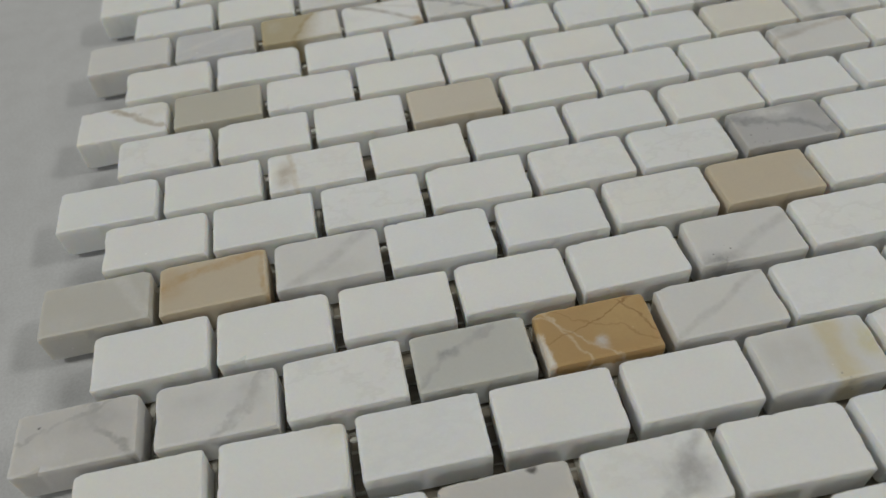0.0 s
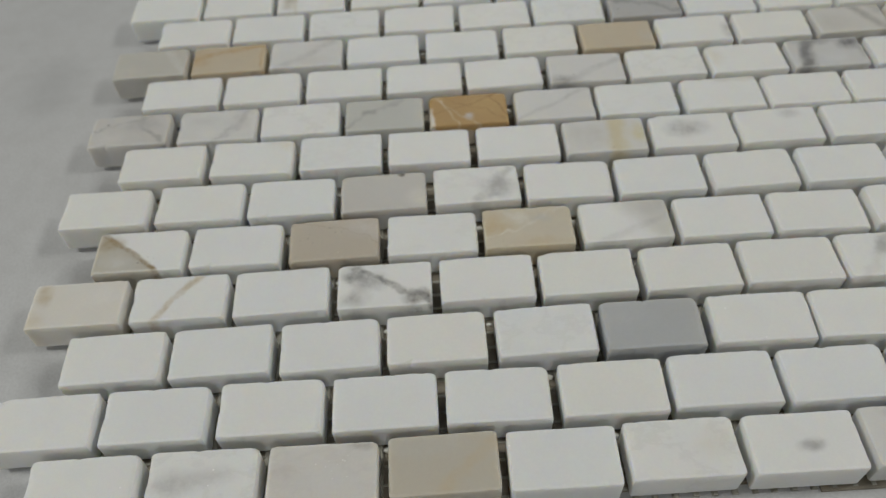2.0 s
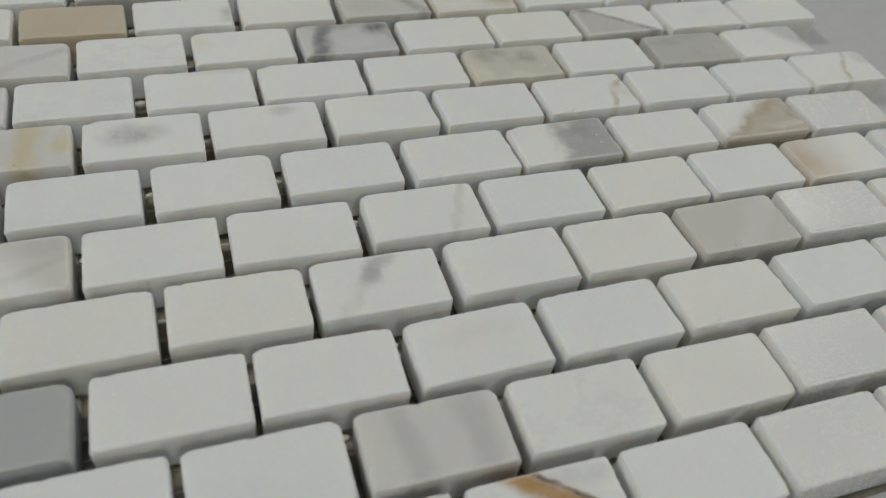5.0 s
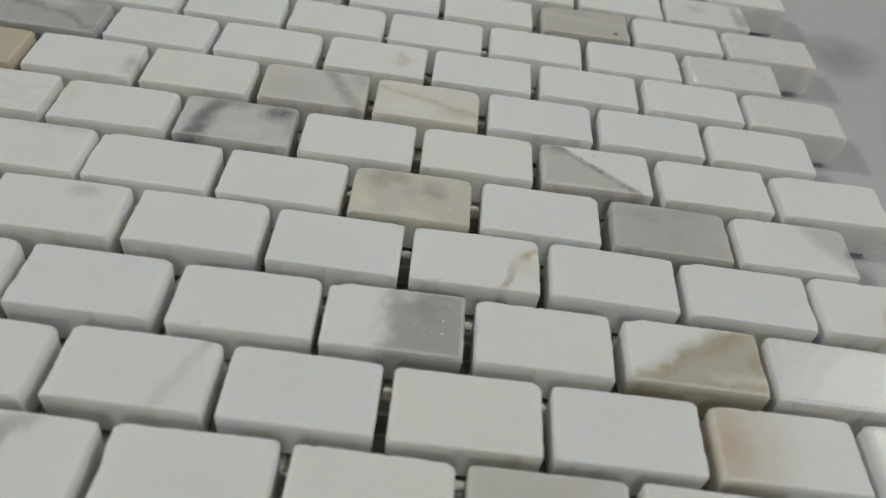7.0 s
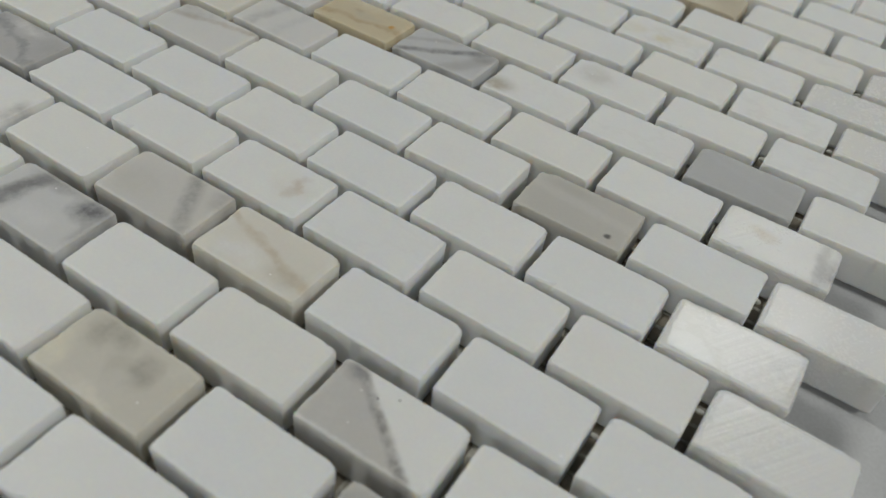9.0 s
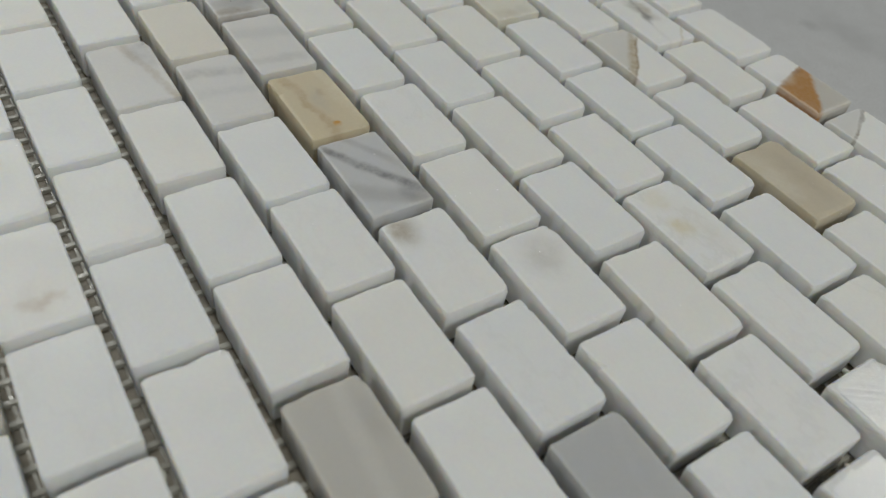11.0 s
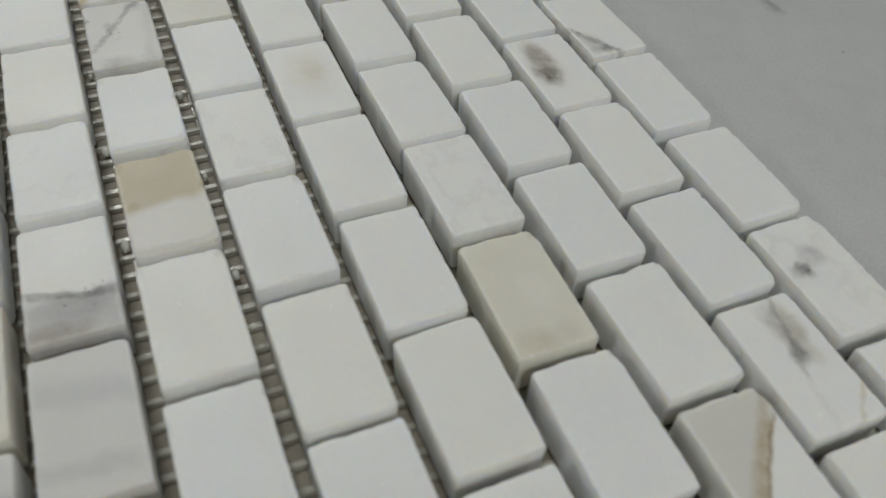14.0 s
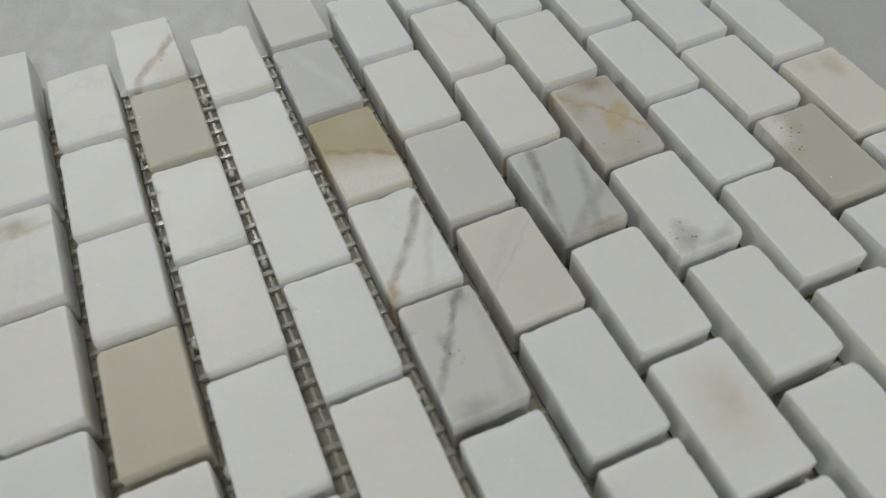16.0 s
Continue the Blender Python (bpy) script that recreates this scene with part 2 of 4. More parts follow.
def clear_glue():
    n = Nodes("clear_glue")
    n.bsdf.inputs["Base Color"].default_value = (0.66, 0.66, 0.61, 1)
    n.bsdf.inputs["Roughness"].default_value = 0.14
    n.bsdf.inputs["Subsurface Weight"].default_value = 0.8
    n.bsdf.inputs["Subsurface Radius"].default_value = (1.0, 1.0, 0.9)
    n.bsdf.inputs["Subsurface Scale"].default_value = 0.0012
    n.bsdf.inputs["IOR"].default_value = 1.45
    return n.mat


TABLE_STONE, NET, GLUE = tabletop_stone(), coated_net(), clear_glue()
WALL_PAINT = plain("wall_paint", (0.30, 0.30, 0.295), 0.8, 3, 0.06, bump=0.1)
CEILING_PAINT = plain("ceiling_paint", (0.46, 0.46, 0.455), 0.9, 4, 0.05)
FLOOR_TILE = plain("floor_concrete", (0.20, 0.20, 0.195), 0.6, 5, 0.25, bump=0.1)
STEEL_PAINT = plain("leg_paint", (0.10, 0.10, 0.105), 0.4, 60, 0.2)
LAMP_FRAME = plain("lamp_frame_paint", (0.75, 0.75, 0.75), 0.5, 30, 0.05)

# ---------------------------------------------------------------- mesh helpers


def link(name, bm, material, parent=None, label="", smooth=0.0):
    mesh = bpy.data.meshes.new(name)
    bm.normal_update()
    bm.to_mesh(mesh)
    bm.free()
    if smooth:
        for poly in mesh.polygons:
            poly.use_smooth = True
        mesh.set_sharp_from_angle(angle=radians(smooth))
    mesh.materials.append(material)
    ob = new(name, mesh)
    ob.parent = parent
    return tagged(ob, label)


def box(bm, x0, x1, y0, y1, z0, z1, bevel=0.0):
    made = bmesh.ops.create_cube(bm, size=1.0)["verts"]
    for v in made:
        v.co = Vector(((x0 + x1) / 2 + v.co.x * (x1 - x0), (y0 + y1) / 2 + v.co.y * (y1 - y0), (z0 + z1) / 2 + v.co.z * (z1 - z0)))
    if bevel:
        edges = {e for v in made for e in v.link_edges}
        bmesh.ops.bevel(bm, geom=list(edges), offset=bevel, segments=2, affect="EDGES")
    return bm


# ---------------------------------------------------------------- room and table
FLOOR_Z = -0.75


def setting(name, spans, material, label):
    bm = bmesh.new()
    for span in spans:
        box(bm, *span)
    return tagged(link(name, bm, material), label, name.split("_")[0], kind="structure")


setting("floor", [(-3, 3.6, -3, 3.6, FLOOR_Z - 0.1, FLOOR_Z)], FLOOR_TILE, "grey concrete floor under the table")
setting("ceiling", [(-3, 3.6, -3, 3.6, CEILING, CEILING + 0.1)], CEILING_PAINT, "plain pale ceiling with square light panels")
setting("wall_north", [(-3.1, 3.7, 3.6, 3.7, FLOOR_Z, CEILING)], WALL_PAINT, "plain light grey painted wall")
setting("wall_south", [(-3.1, 3.7, -3.1, -3.0, FLOOR_Z, CEILING)], WALL_PAINT, "plain light grey painted wall")
setting("wall_east", [(3.6, 3.7, -3, 3.6, FLOOR_Z, CEILING)], WALL_PAINT, "plain light grey painted wall")
setting("wall_west", [(-3.1, -3.0, -3, 3.6, FLOOR_Z, CEILING)], WALL_PAINT, "plain light grey painted wall")

for px, py, pw, ph, watts in PANELS:
    holder = tagged(new("ceiling_light"), "square white ceiling light panel in a slim frame", "ceiling light", "ceiling lights")
    holder.location = (px, py, CEILING)
    bm = bmesh.new()
    for sx in (-1, 1):
        box(bm, sx * pw / 2 - 0.015, sx * pw / 2 + 0.015, -ph / 2 - 0.015, ph / 2 + 0.015, -0.025, -0.001, 0.003)
        box(bm, -pw / 2 + 0.016, pw / 2 - 0.016, sx * ph / 2 - 0.015, sx * ph / 2 + 0.015, -0.025, -0.001, 0.003)
    link("frame", bm, LAMP_FRAME, holder)

table = tagged(new("table"), "table with a pale grey clouded stone top", "table")
table.location = (0.15, 0.15, FLOOR_Z)
bm = box(bmesh.new(), -0.85, 0.85, -0.75, 0.75, 0.72, 0.75, 0.003)
link("tabletop", bm, TABLE_STONE, table, "pale grey veined stone slab with fine scratches", 40)
for sx in (-1, 1):
    for sy in (-1, 1):
        bm = box(bmesh.new(), sx * 0.76 - 0.025, sx * 0.76 + 0.025, sy * 0.66 - 0.025, sy * 0.66 + 0.025, 0.0, 0.72, 0.003)
        link("leg", bm, STEEL_PAINT, table)

# ---------------------------------------------------------------- mosaic sheet
PITCH_X, PITCH_Y, ROWS, COLS = 0.021, 0.01323, 22, 14
TILE_X, TILE_Y, TILE_Z, NET_Z, START_Y = 0.0194, 0.0111, 0.0071, 0.0009, 0.0006

sheet = tagged(new("mosaic_sheet"), "net-backed sheet of white and veined marble brick tiles on table", "mosaic tile")


def net_strip(bm, along, at, start, end, half, high):
    """One flat half-round strand of the net, along x or y."""
    steps = max(2, int((end - start) / 0.0039))
    rings = []
    for i in range(steps + 1):
        s = start + (end - start) * i / steps
        w = half * (1 + 0.25 * noise.noise((s * 300, at * 700, 1.5)))
        wob = 0.00025 * noise.noise((s * 90, at * 400, 7.0))
        ring = []
        for dx, dz in ((-1, 0.0), (-0.6, 0.8), (0.6, 0.8), (1, 0.0)):
            a = at + wob + dx * w
            ring.append(bm.verts.new((s, a, dz * high + 0.0001) if along == "x" else (a, s, dz * high + 0.0001)))
        rings.append(ring)
    for r, q in zip(rings, rings[1:]):
        for k in range(3):
            bm.faces.new((r[k], q[k], q[k + 1], r[k + 1]) if along == "y" else (r[k], r[k + 1], q[k + 1], q[k]))
    for ring in (rings[0], rings[-1]):
        bm.faces.new(ring)


SHEET_X, SHEET_Y = PITCH_X * (COLS + 0.5), PITCH_Y * ROWS
bm = bmesh.new()
step = 0.0035
for i in range(int((SHEET_X - 0.024) / step)):
    net_strip(bm, "y", 0.0125 + i * step, 0.0012 if 0.0125 + i * step < 0.168 else 0.0045, SHEET_Y - 0.001, 0.00062, NET_Z * 0.9)
for i in range(int(SHEET_Y / step) - 1):
    net_strip(bm, "x", 0.0036 + i * step, 0.0125, SHEET_X - 0.0125, 0.00035, NET_Z * 0.45)
bmesh.ops.recalc_face_normals(bm, faces=bm.faces)
tagged(link("net_backing", bm, NET, sheet, "glue-coated white fibre net", 60), kind="stuff")

bm = bmesh.new()
rnd = random.Random(11)
for r in range(ROWS - 1):
    for c in range(1, COLS):
        spot = Vector((c * PITCH_X + (0.0 if r % 2 else PITCH_X / 2), START_Y + (r + 1) * PITCH_Y - 0.0003, 0.0011 + rnd.uniform(-0.0003, 0.0003)))
        size = rnd.uniform(0.6, 1.2)
        if rnd.random() < 0.45:
            continue
        blob = bmesh.ops.create_icosphere(bm, subdivisions=2, radius=1.0)["verts"]
        for v in blob:
            bump = 1 + 0.2 * noise.noise(v.co * 1.7 + Vector((r, c, 0)))
            v.co = spot + Vector((v.co.x * 0.0010, v.co.y * 0.0006, v.co.z * 0.0006)) * size * bump
# brown sheet added below the net: paints the deep shade of the joints
JOINT_SHADE = plain("joint_shade_brown", (0.28, 0.248, 0.195), 0.5, 300, 0.3, bump=0.2)
shade_sheet = box(bmesh.new(), 0.0125, SHEET_X - 0.0125, 0.0030, SHEET_Y - 0.0010, 0.00002, 0.00022)
# strip painting the contact shadow under the front row
box(shade_sheet, 0.150, SHEET_X - 0.0125, 0.0007, 0.0029, 0.00002, 0.00060)
link("painted_joint_shade", shade_sheet, JOINT_SHADE, sheet, "added brown sheet that darkens the joints and near edge as shade")
tagged(link("glue_spot", bm, GLUE, sheet, "clear glossy glue in the joints", 80), kind="stuff")


def tile_mesh(seed):
    """One tumbled marble tile: softly rounded corners, an uneven worn edge, a flat honed top."""
    rnd = random.Random(seed)
    hx, hy, top = TILE_X / 2, TILE_Y / 2, TILE_Z
    corner = [rnd.uniform(0.0003, 0.0007) for _ in range(4)]
    if seed % 3 == 0:
        corner[rnd.randrange(4)] = 0.0009
    outline = []
    for k, (sx, sy) in enumerate(((1, 1), (-1, 1), (-1, -1), (1, -1))):
        c = corner[k]
        first = 90 * k
        for a in (0, 45, 90):
            w = radians(first + a)
            outline.append((sx * (hx - c) + c * math.cos(w), sy * (hy - c) + c * math.sin(w)))
        nxt = ((1, 1), (-1, 1), (-1, -1), (1, -1))[(k + 1) % 4]
        for f in ([(j + 0.5) / 26 for j in range(26)] if k % 2 == 0 else [(j + 0.5) / 14 for j in range(14)]):
            a = Vector((sx * (hx - c), sy * (hy - c)))
            b = Vector((nxt[0] * (hx - corner[(k + 1) % 4]), nxt[1] * (hy - corner[(k + 1) % 4])))
            m = a.lerp(b, f)
            outline.append((m.x, sy * hy) if k % 2 == 0 else (sx * hx, m.y))
    bm = bmesh.new()
    rings = []
    base, ends = rnd.uniform(0.00022, 0.0004), rnd.uniform(0.0004, 0.00085)
    chips = {rnd.randrange(len(outline)): rnd.uniform(0.00006, 0.0002) for _ in range(12)}
    bites = [(rnd.choice(outline), rnd.uniform(0.0001, 0.0004), rnd.uniform(0.0004, 0.0010)) for _ in range(rnd.randrange(1, 4))]
    for z, inset, jag in ((0.0, 0.00045, 0.00012), (0.0006, 0.0001, 0.00008), (-1.0, 0.0, 0.00007), (-0.35, 0.3, 0.00008), (top, 1.0, 0.00010), (top, 1.5, 0.00006)):
        ring = []
        for i, (x, y) in enumerate(outline):
            end = min(1.0, max(0.0, (abs(x) - hx + 0.0014) / 0.0012))
            worn = (base + (ends - base) * end) * (1 + 0.45 * noise.noise((x * 260 + seed * 9.1, y * 260, 0.5)) + 0.3 * noise.noise((x * 1100 + seed * 4.3, y * 1100, 2.5))) + chips.get(i, 0.0)
            worn += sum(deep * math.exp(-((x - a) ** 2 + (y - b) ** 2) / wide**2) for (a, b), deep, wide in bites)
            deep = worn * inset if inset in (0.3, 1.0, 1.5) else inset
            zz = top + z * worn if z < -0.1 else z
            jx = jag * noise.noise((x * 900 + seed * 5.7, y * 900, z * 200 + 3))
            jy = jag * noise.noise((x * 900 - seed * 3.3, y * 900, z * 200 + 9))
            ring.append(bm.verts.new((x * (1 - deep / hx) + jx, y * (1 - deep / hy) + jy, zz)))
        rings.append(ring)
    n = len(outline)
    for r, q in zip(rings, rings[1:]):
        for i in range(n):
            bm.faces.new((r[i], r[(i + 1) % n], q[(i + 1) % n], q[i]))
    bm.faces.new(rings[-1])
    bm.faces.new(list(reversed(rings[0])))
    mesh = bpy.data.meshes.new("tile")
    bm.normal_update()
    bm.to_mesh(mesh)
    bm.free()
    for poly in mesh.polygons:
        poly.use_smooth = True
    mesh.set_sharp_from_angle(angle=radians(28))
    mesh.materials.append(None)
    return mesh


SHAPES = [tile_mesh(k) for k in range(14)]
WHITE_MARBLE = [marble("white_marble", WHITE), marble("cool_white_marble", (0.785, 0.80, 0.81)), marble("warm_white_marble", (0.795, 0.798, 0.782))]
SAWN_MARBLE = marble("sawn_white_marble", (0.78, 0.785, 0.785), gloss=0.23)
SPECIAL = {}


def stone(row, col, label, base, *feats, warp=0.2, vein=0.0, gloss=0.5):
    """The look of one tile that stands out from the white ones."""
    SPECIAL[row, col] = (label, marble("veined_marble", base, feats, warp, vein, gloss))


# row by row from the edge with the net's loose ends
stone(0, 1, "white marble tile with a grey cloud", WHITE, ("cloud", -0.45, -0.1, 0.55, 0.5, GREY, 0.5), ("cloud", 0.2, 0.1, 0.5, 0.4, GREY, 0.25))
stone(0, 2, "pale mauve-cream marble tile with a dark corner", (0.69, 0.675, 0.655), ("cloud", 0.7, 0.9, 0.4, 0.3, (0.33, 0.31, 0.29), 0.8), ("cloud", -0.8, 0.1, 0.3, 0.3, (0.55, 0.51, 0.49), 0.6), ("cloud", 0.1, -0.2, 0.5, 0.5, PALE, 0.5), ("flecks", 0.4, 0.0, 0.6, 0.7))
stone(0, 3, "plain grey-beige marble tile", (0.55, 0.515, 0.445), ("stripe", 0.9, 0.6, -0.1, -0.9, 0.25, TAN, 0.45), ("cloud", -0.3, 0.6, 0.9, 0.5, GREIGE, 0.6))
stone(0, 5, "white marble tile", WHITE, ("cloud", 0.6, 0.1, 0.6, 0.6, CREAM, 0.5))
stone(0, 6, "white marble tile with a small grey spot", WHITE, ("cloud", 0.1, -0.15, 0.28, 0.25, GREY, 0.7))
stone(0, 7, "white marble tile with a warm grey end", PALE, ("patch", 0.95, 0.5, 0.2, -1.0, 0.25, (0.45, 0.435, 0.40), 0.85), ("stripe", -0.5, 0.9, 0.3, -0.8, 0.25, GREIGE, 0.3), ("cloud", 0.4, 0.5, 0.4, 0.5, GREIGE, 0.4))
stone(0, 8, "white marble tile with a rust-brown diagonal vein", WHITE, ("stripe", -0.38, 1.0, 0.95, -0.9, 0.30, (0.42, 0.225, 0.06), 1.0), ("stripe", -0.3, 0.8, 0.85, -0.9, 0.12, (0.50, 0.30, 0.10), 0.6), ("stripe", -0.18, 1.0, 1.1, -0.8, 0.07, (0.13, 0.09, 0.05), 0.95), ("cloud", 0.95, -0.7, 0.25, 0.35, (0.36, 0.20, 0.07), 0.7), ("cloud", 0.55, 0.65, 0.6, 0.35, STEEL, 0.45), ("cloud", -0.85, 0.2, 0.2, 0.4, (0.62, 0.57, 0.58), 0.5), warp=0.2)
stone(1, 8, "pale marble tile with soft grey bands", PALE, ("stripe", -0.5, 1, -0.3, -1, 0.3, GREY, 0.4), ("stripe", 0.5, 1, 0.6, -1, 0.35, GREY, 0.4))
stone(2, 5, "plain blue-grey marble tile", (0.465, 0.48, 0.495), ("cloud", -0.4, 0.3, 0.7, 0.6, (0.51, 0.525, 0.54), 0.6), warp=0.2)
stone(2, 8, "white marble tile with a faint grey veil", WHITE, ("cloud", 0.1, 0.3, 0.8, 0.5, CREAM, 0.4))
stone(3, 0, "pale cream marble tile with a tan corner", (0.72, 0.70, 0.66), ("cloud", -0.75, 0.55, 0.22, 0.6, (0.50, 0.42, 0.28), 0.75), ("cloud", -0.85, -0.6, 0.3, 0.5, (0.62, 0.56, 0.46), 0.6), ("cloud", 0.5, 0.2, 0.5, 0.5, (0.76, 0.745, 0.72), 0.5))
stone(3, 1, "white marble tile with a thin tan vein", WHITE, ("stripe", 0.45, 0.95, -0.5, -0.9, 0.14, BEIGE, 0.8))
stone(3, 3, "white marble tile with dark smoky veins", WHITE, ("cloud", -0.6, 0.5, 0.35, 0.4, (0.22, 0.22, 0.22), 0.8), ("cloud", -0.3, 0.15, 0.45, 0.5, (0.36, 0.36, 0.36), 0.75), ("cloud", -0.65, -0.6, 0.4, 0.45, GREY, 0.7), ("stripe", -0.1, 0.35, 1.0, -0.85, 0.16, (0.17, 0.17, 0.17), 0.8), ("cloud", 0.75, -0.6, 0.35, 0.4, (0.22, 0.21, 0.20), 0.85), ("patch", 0.15, 1.0, 1.0, -0.45, 0.12, WHITE, 0.9), ("dots", 0.8, -0.8, 0.25, 0.25), warp=0.35)
stone(3, 8, "white marble tile with a grey wisp", WHITE, ("cloud", -0.05, 0.35, 0.2, 0.45, GREY, 0.75), ("cloud", 0.15, 0.75, 0.3, 0.3, GREY, 0.55), ("stripe", 0.3, 1, -0.5, -0.6, 0.15, GREIGE, 0.3), warp=0.3)
stone(3, 11, "warm grey marble tile with pinholes", (0.60, 0.59, 0.565), ("stripe", 0.9, 0.9, -0.1, -1.0, 0.4, PALE, 0.5), ("dots", -0.4, -0.8, 0.3, 0.3))
stone(4, 0, "white marble tile with a brown-edged corner", WHITE, ("patch", 0.35, -1.0, -0.85, 0.85, 0.08, (0.50, 0.475, 0.41), 0.95), ("stripe", 0.4, -1.0, -0.85, 0.9, 0.13, (0.27, 0.19, 0.08), 0.9), ("cloud", -0.65, 0.45, 0.35, 0.4, (0.33, 0.24, 0.11), 0.6), ("dots", 0.1, -0.6, 0.5, 0.4), ("cloud", -0.5, -0.5, 0.4, 0.4, PALE, 0.4), warp=0.14)
stone(4, 2, "pinkish beige marble tile with fine dark scratches", (0.53, 0.48, 0.41), ("cloud", 0.65, 0.55, 0.6, 0.7, (0.60, 0.57, 0.54), 0.85), ("stripe", -0.2, 0.6, 0.6, 0.1, 0.04, BROWN, 0.4), ("dots", -0.3, 0.2, 0.7, 0.6), warp=0.6)
stone(4, 4, "tan-cream marble tile with an ochre edge", (0.62, 0.57, 0.47), ("cloud", -0.9, 0.1, 0.4, 0.9, TAN, 0.8), ("cloud", 0.2, -0.8, 0.8, 0.4, TAN, 0.5), ("stripe", 0.8, 0.9, -0.6, -0.3, 0.10, CREAM, 0.5), ("dots", -0.7, -0.75, 0.3, 0.35), ("cloud", 0.3, 0.5, 0.4, 0.3, GREIGE, 0.7), ("cloud", -0.3, 0.4, 0.3, 0.3, CREAM, 0.6), warp=0.6)
stone(4, 5, "white marble tile with a grey half", WHITE, ("patch", -0.2, 1.0, 0.75, -1.0, 0.3, GREIGE, 0.65), ("cloud", 0.75, 0.7, 0.5, 0.5, GREY, 0.35), ("stripe", 1.0, 0.2, -0.2, -0.7, 0.2, GREY, 0.25))
stone(4, 8, "white marble tile with a thin vein", WHITE, ("stripe", 0.8, 0.9, 0.4, -0.9, 0.14, GREIGE, 0.45))
stone(4, 12, "marble tile fading from orange-tan to white", WHITE, ("patch", -0.25, -1.0, -0.15, 1.0, 0.6, (0.58, 0.51, 0.41), 0.75), ("cloud", -0.8, 0.0, 0.35, 0.9, (0.52, 0.40, 0.27), 0.55), ("flecks", 0.5, 0.0, 0.6, 0.8))
stone(5, 3, "mauve-grey marble tile with one black pit", MAUVE, ("cloud", 0.45, 0.85, 0.09, 0.13, DARK, 1.0), ("cloud", 0.85, -0.4, 0.4, 0.6, CREAM, 0.5), warp=0.12)
stone(5, 4, "white marble tile with a smoky end", WHITE, ("cloud", 0.55, -0.2, 0.5, 0.6, GREY, 0.65), ("stripe", 0.9, 1, 0.1, -1, 0.25, GREY, 0.45), warp=0.45)
stone(5, 10, "marble tile half white, half grey", WHITE, ("patch", 0.05, 1.0, -0.25, -1.0, 0.18, (0.38, 0.38, 0.375), 0.93), ("cloud", 0.45, 0.3, 0.35, 0.5, SMOKE, 0.45), ("cloud", 0.75, 0.8, 0.35, 0.25, SMOKE, 0.4), ("cloud", 0.2, 0.75, 0.25, 0.25, PALE, 0.55), ("flecks", 0.5, 0.0, 0.6, 0.8), warp=0.5)
stone(5, 12, "white marble tile with an olive-brown corner", WHITE, ("patch", 0.5, 1.0, -0.8, -0.75, 0.22, (0.43, 0.385, 0.28), 0.8), ("stripe", 0.85, 1.0, -0.6, -0.75, 0.2, (0.36, 0.29, 0.18), 0.5), ("cloud", 0.6, -0.55, 0.6, 0.3, (0.68, 0.65, 0.58), 0.85), ("stripe", -0.6, -0.95, 1.0, -0.75, 0.2, (0.46, 0.41, 0.31), 0.7), ("cloud", 0.95, 0.1, 0.15, 0.5, (0.37, 0.30, 0.19), 0.6), warp=0.35)
stone(6, 1, "white marble tile with a yellow tinge", WHITE, ("cloud", 0.8, 0.8, 0.5, 0.5, YELLOW, 0.3))
stone(6, 5, "grey-white marble tile with a yellow band", PALE, ("stripe", 0.3, 1.0, 0.3, -1.0, 0.34, (0.61, 0.54, 0.34), 0.8), ("cloud", 0.85, 0.1, 0.3, 0.7, (0.62, 0.56, 0.30), 0.6), ("cloud", -0.4, 0, 0.7, 0.9, GREIGE, 0.5), ("dots", 0.3, -0.8, 0.25, 0.25))
stone(6, 6, "white marble tile with a soft grey cloud", WHITE, ("cloud", -0.15, 0.1, 0.6, 0.55, GREY, 0.75))
stone(6, 7, "white marble tile with a faint grey spot", WHITE, ("cloud", 0.35, 0.55, 0.35, 0.35, GREY, 0.4))
stone(6, 10, "white marble tile with a rusty brown vein", WHITE, ("stripe", 0.98, 0.55, 0.45, -0.7, 0.11, BROWN, 0.5), ("cloud", 0.87, 0.25, 0.10, 0.25, (0.42, 0.24, 0.05), 0.8), ("cloud", 0.85, -0.1, 0.3, 0.6, CREAM, 0.8), warp=0.3)
stone(6, 13, "white marble tile with a brown vein", WHITE, ("stripe", 0.5, 0.9, -0.1, -0.9, 0.13, BEIGE, 0.8), ("cloud", 0.8, 0.5, 0.3, 0.5, GREIGE, 0.5))
stone(7, 0, "mauve-grey marble tile with fine veins", (0.585, 0.575, 0.565), ("stripe", 0.2, 0.8, 0.9, -0.9, 0.12, (0.33, 0.33, 0.33), 0.6), ("cloud", 0.35, 0.3, 0.5, 0.5, (0.47, 0.465, 0.46), 0.7), ("stripe", -0.9, 0.1, 0.6, 0.8, 0.10, (0.36, 0.36, 0.36), 0.5), ("cloud", -0.5, -0.4, 0.5, 0.5, (0.66, 0.65, 0.64), 0.6), ("cloud", -0.6, 0.45, 0.05, 0.08, DARK, 0.9), warp=0.5)
stone(7, 1, "pale grey marble tile with soft mottling", PALE, ("stripe", 0.9, 0.9, 0.2, -0.8, 0.14, GREY, 0.5), ("cloud", 0.6, 0.3, 0.4, 0.5, (0.50, 0.50, 0.50), 0.55), ("cloud", -0.4, 0.4, 0.5, 0.4, (0.58, 0.575, 0.57), 0.6), ("cloud", -0.2, -0.5, 0.4, 0.4, (0.74, 0.735, 0.73), 0.6), warp=0.5)
stone(7, 3, "greige marble tile with a dark spot", (0.55, 0.555, 0.53), ("stripe", -0.9, -0.5, 0.3, 0.8, 0.15, GREY, 0.6), ("cloud", -0.45, 0.05, 0.22, 0.3, SMOKE, 0.7), warp=0.5)
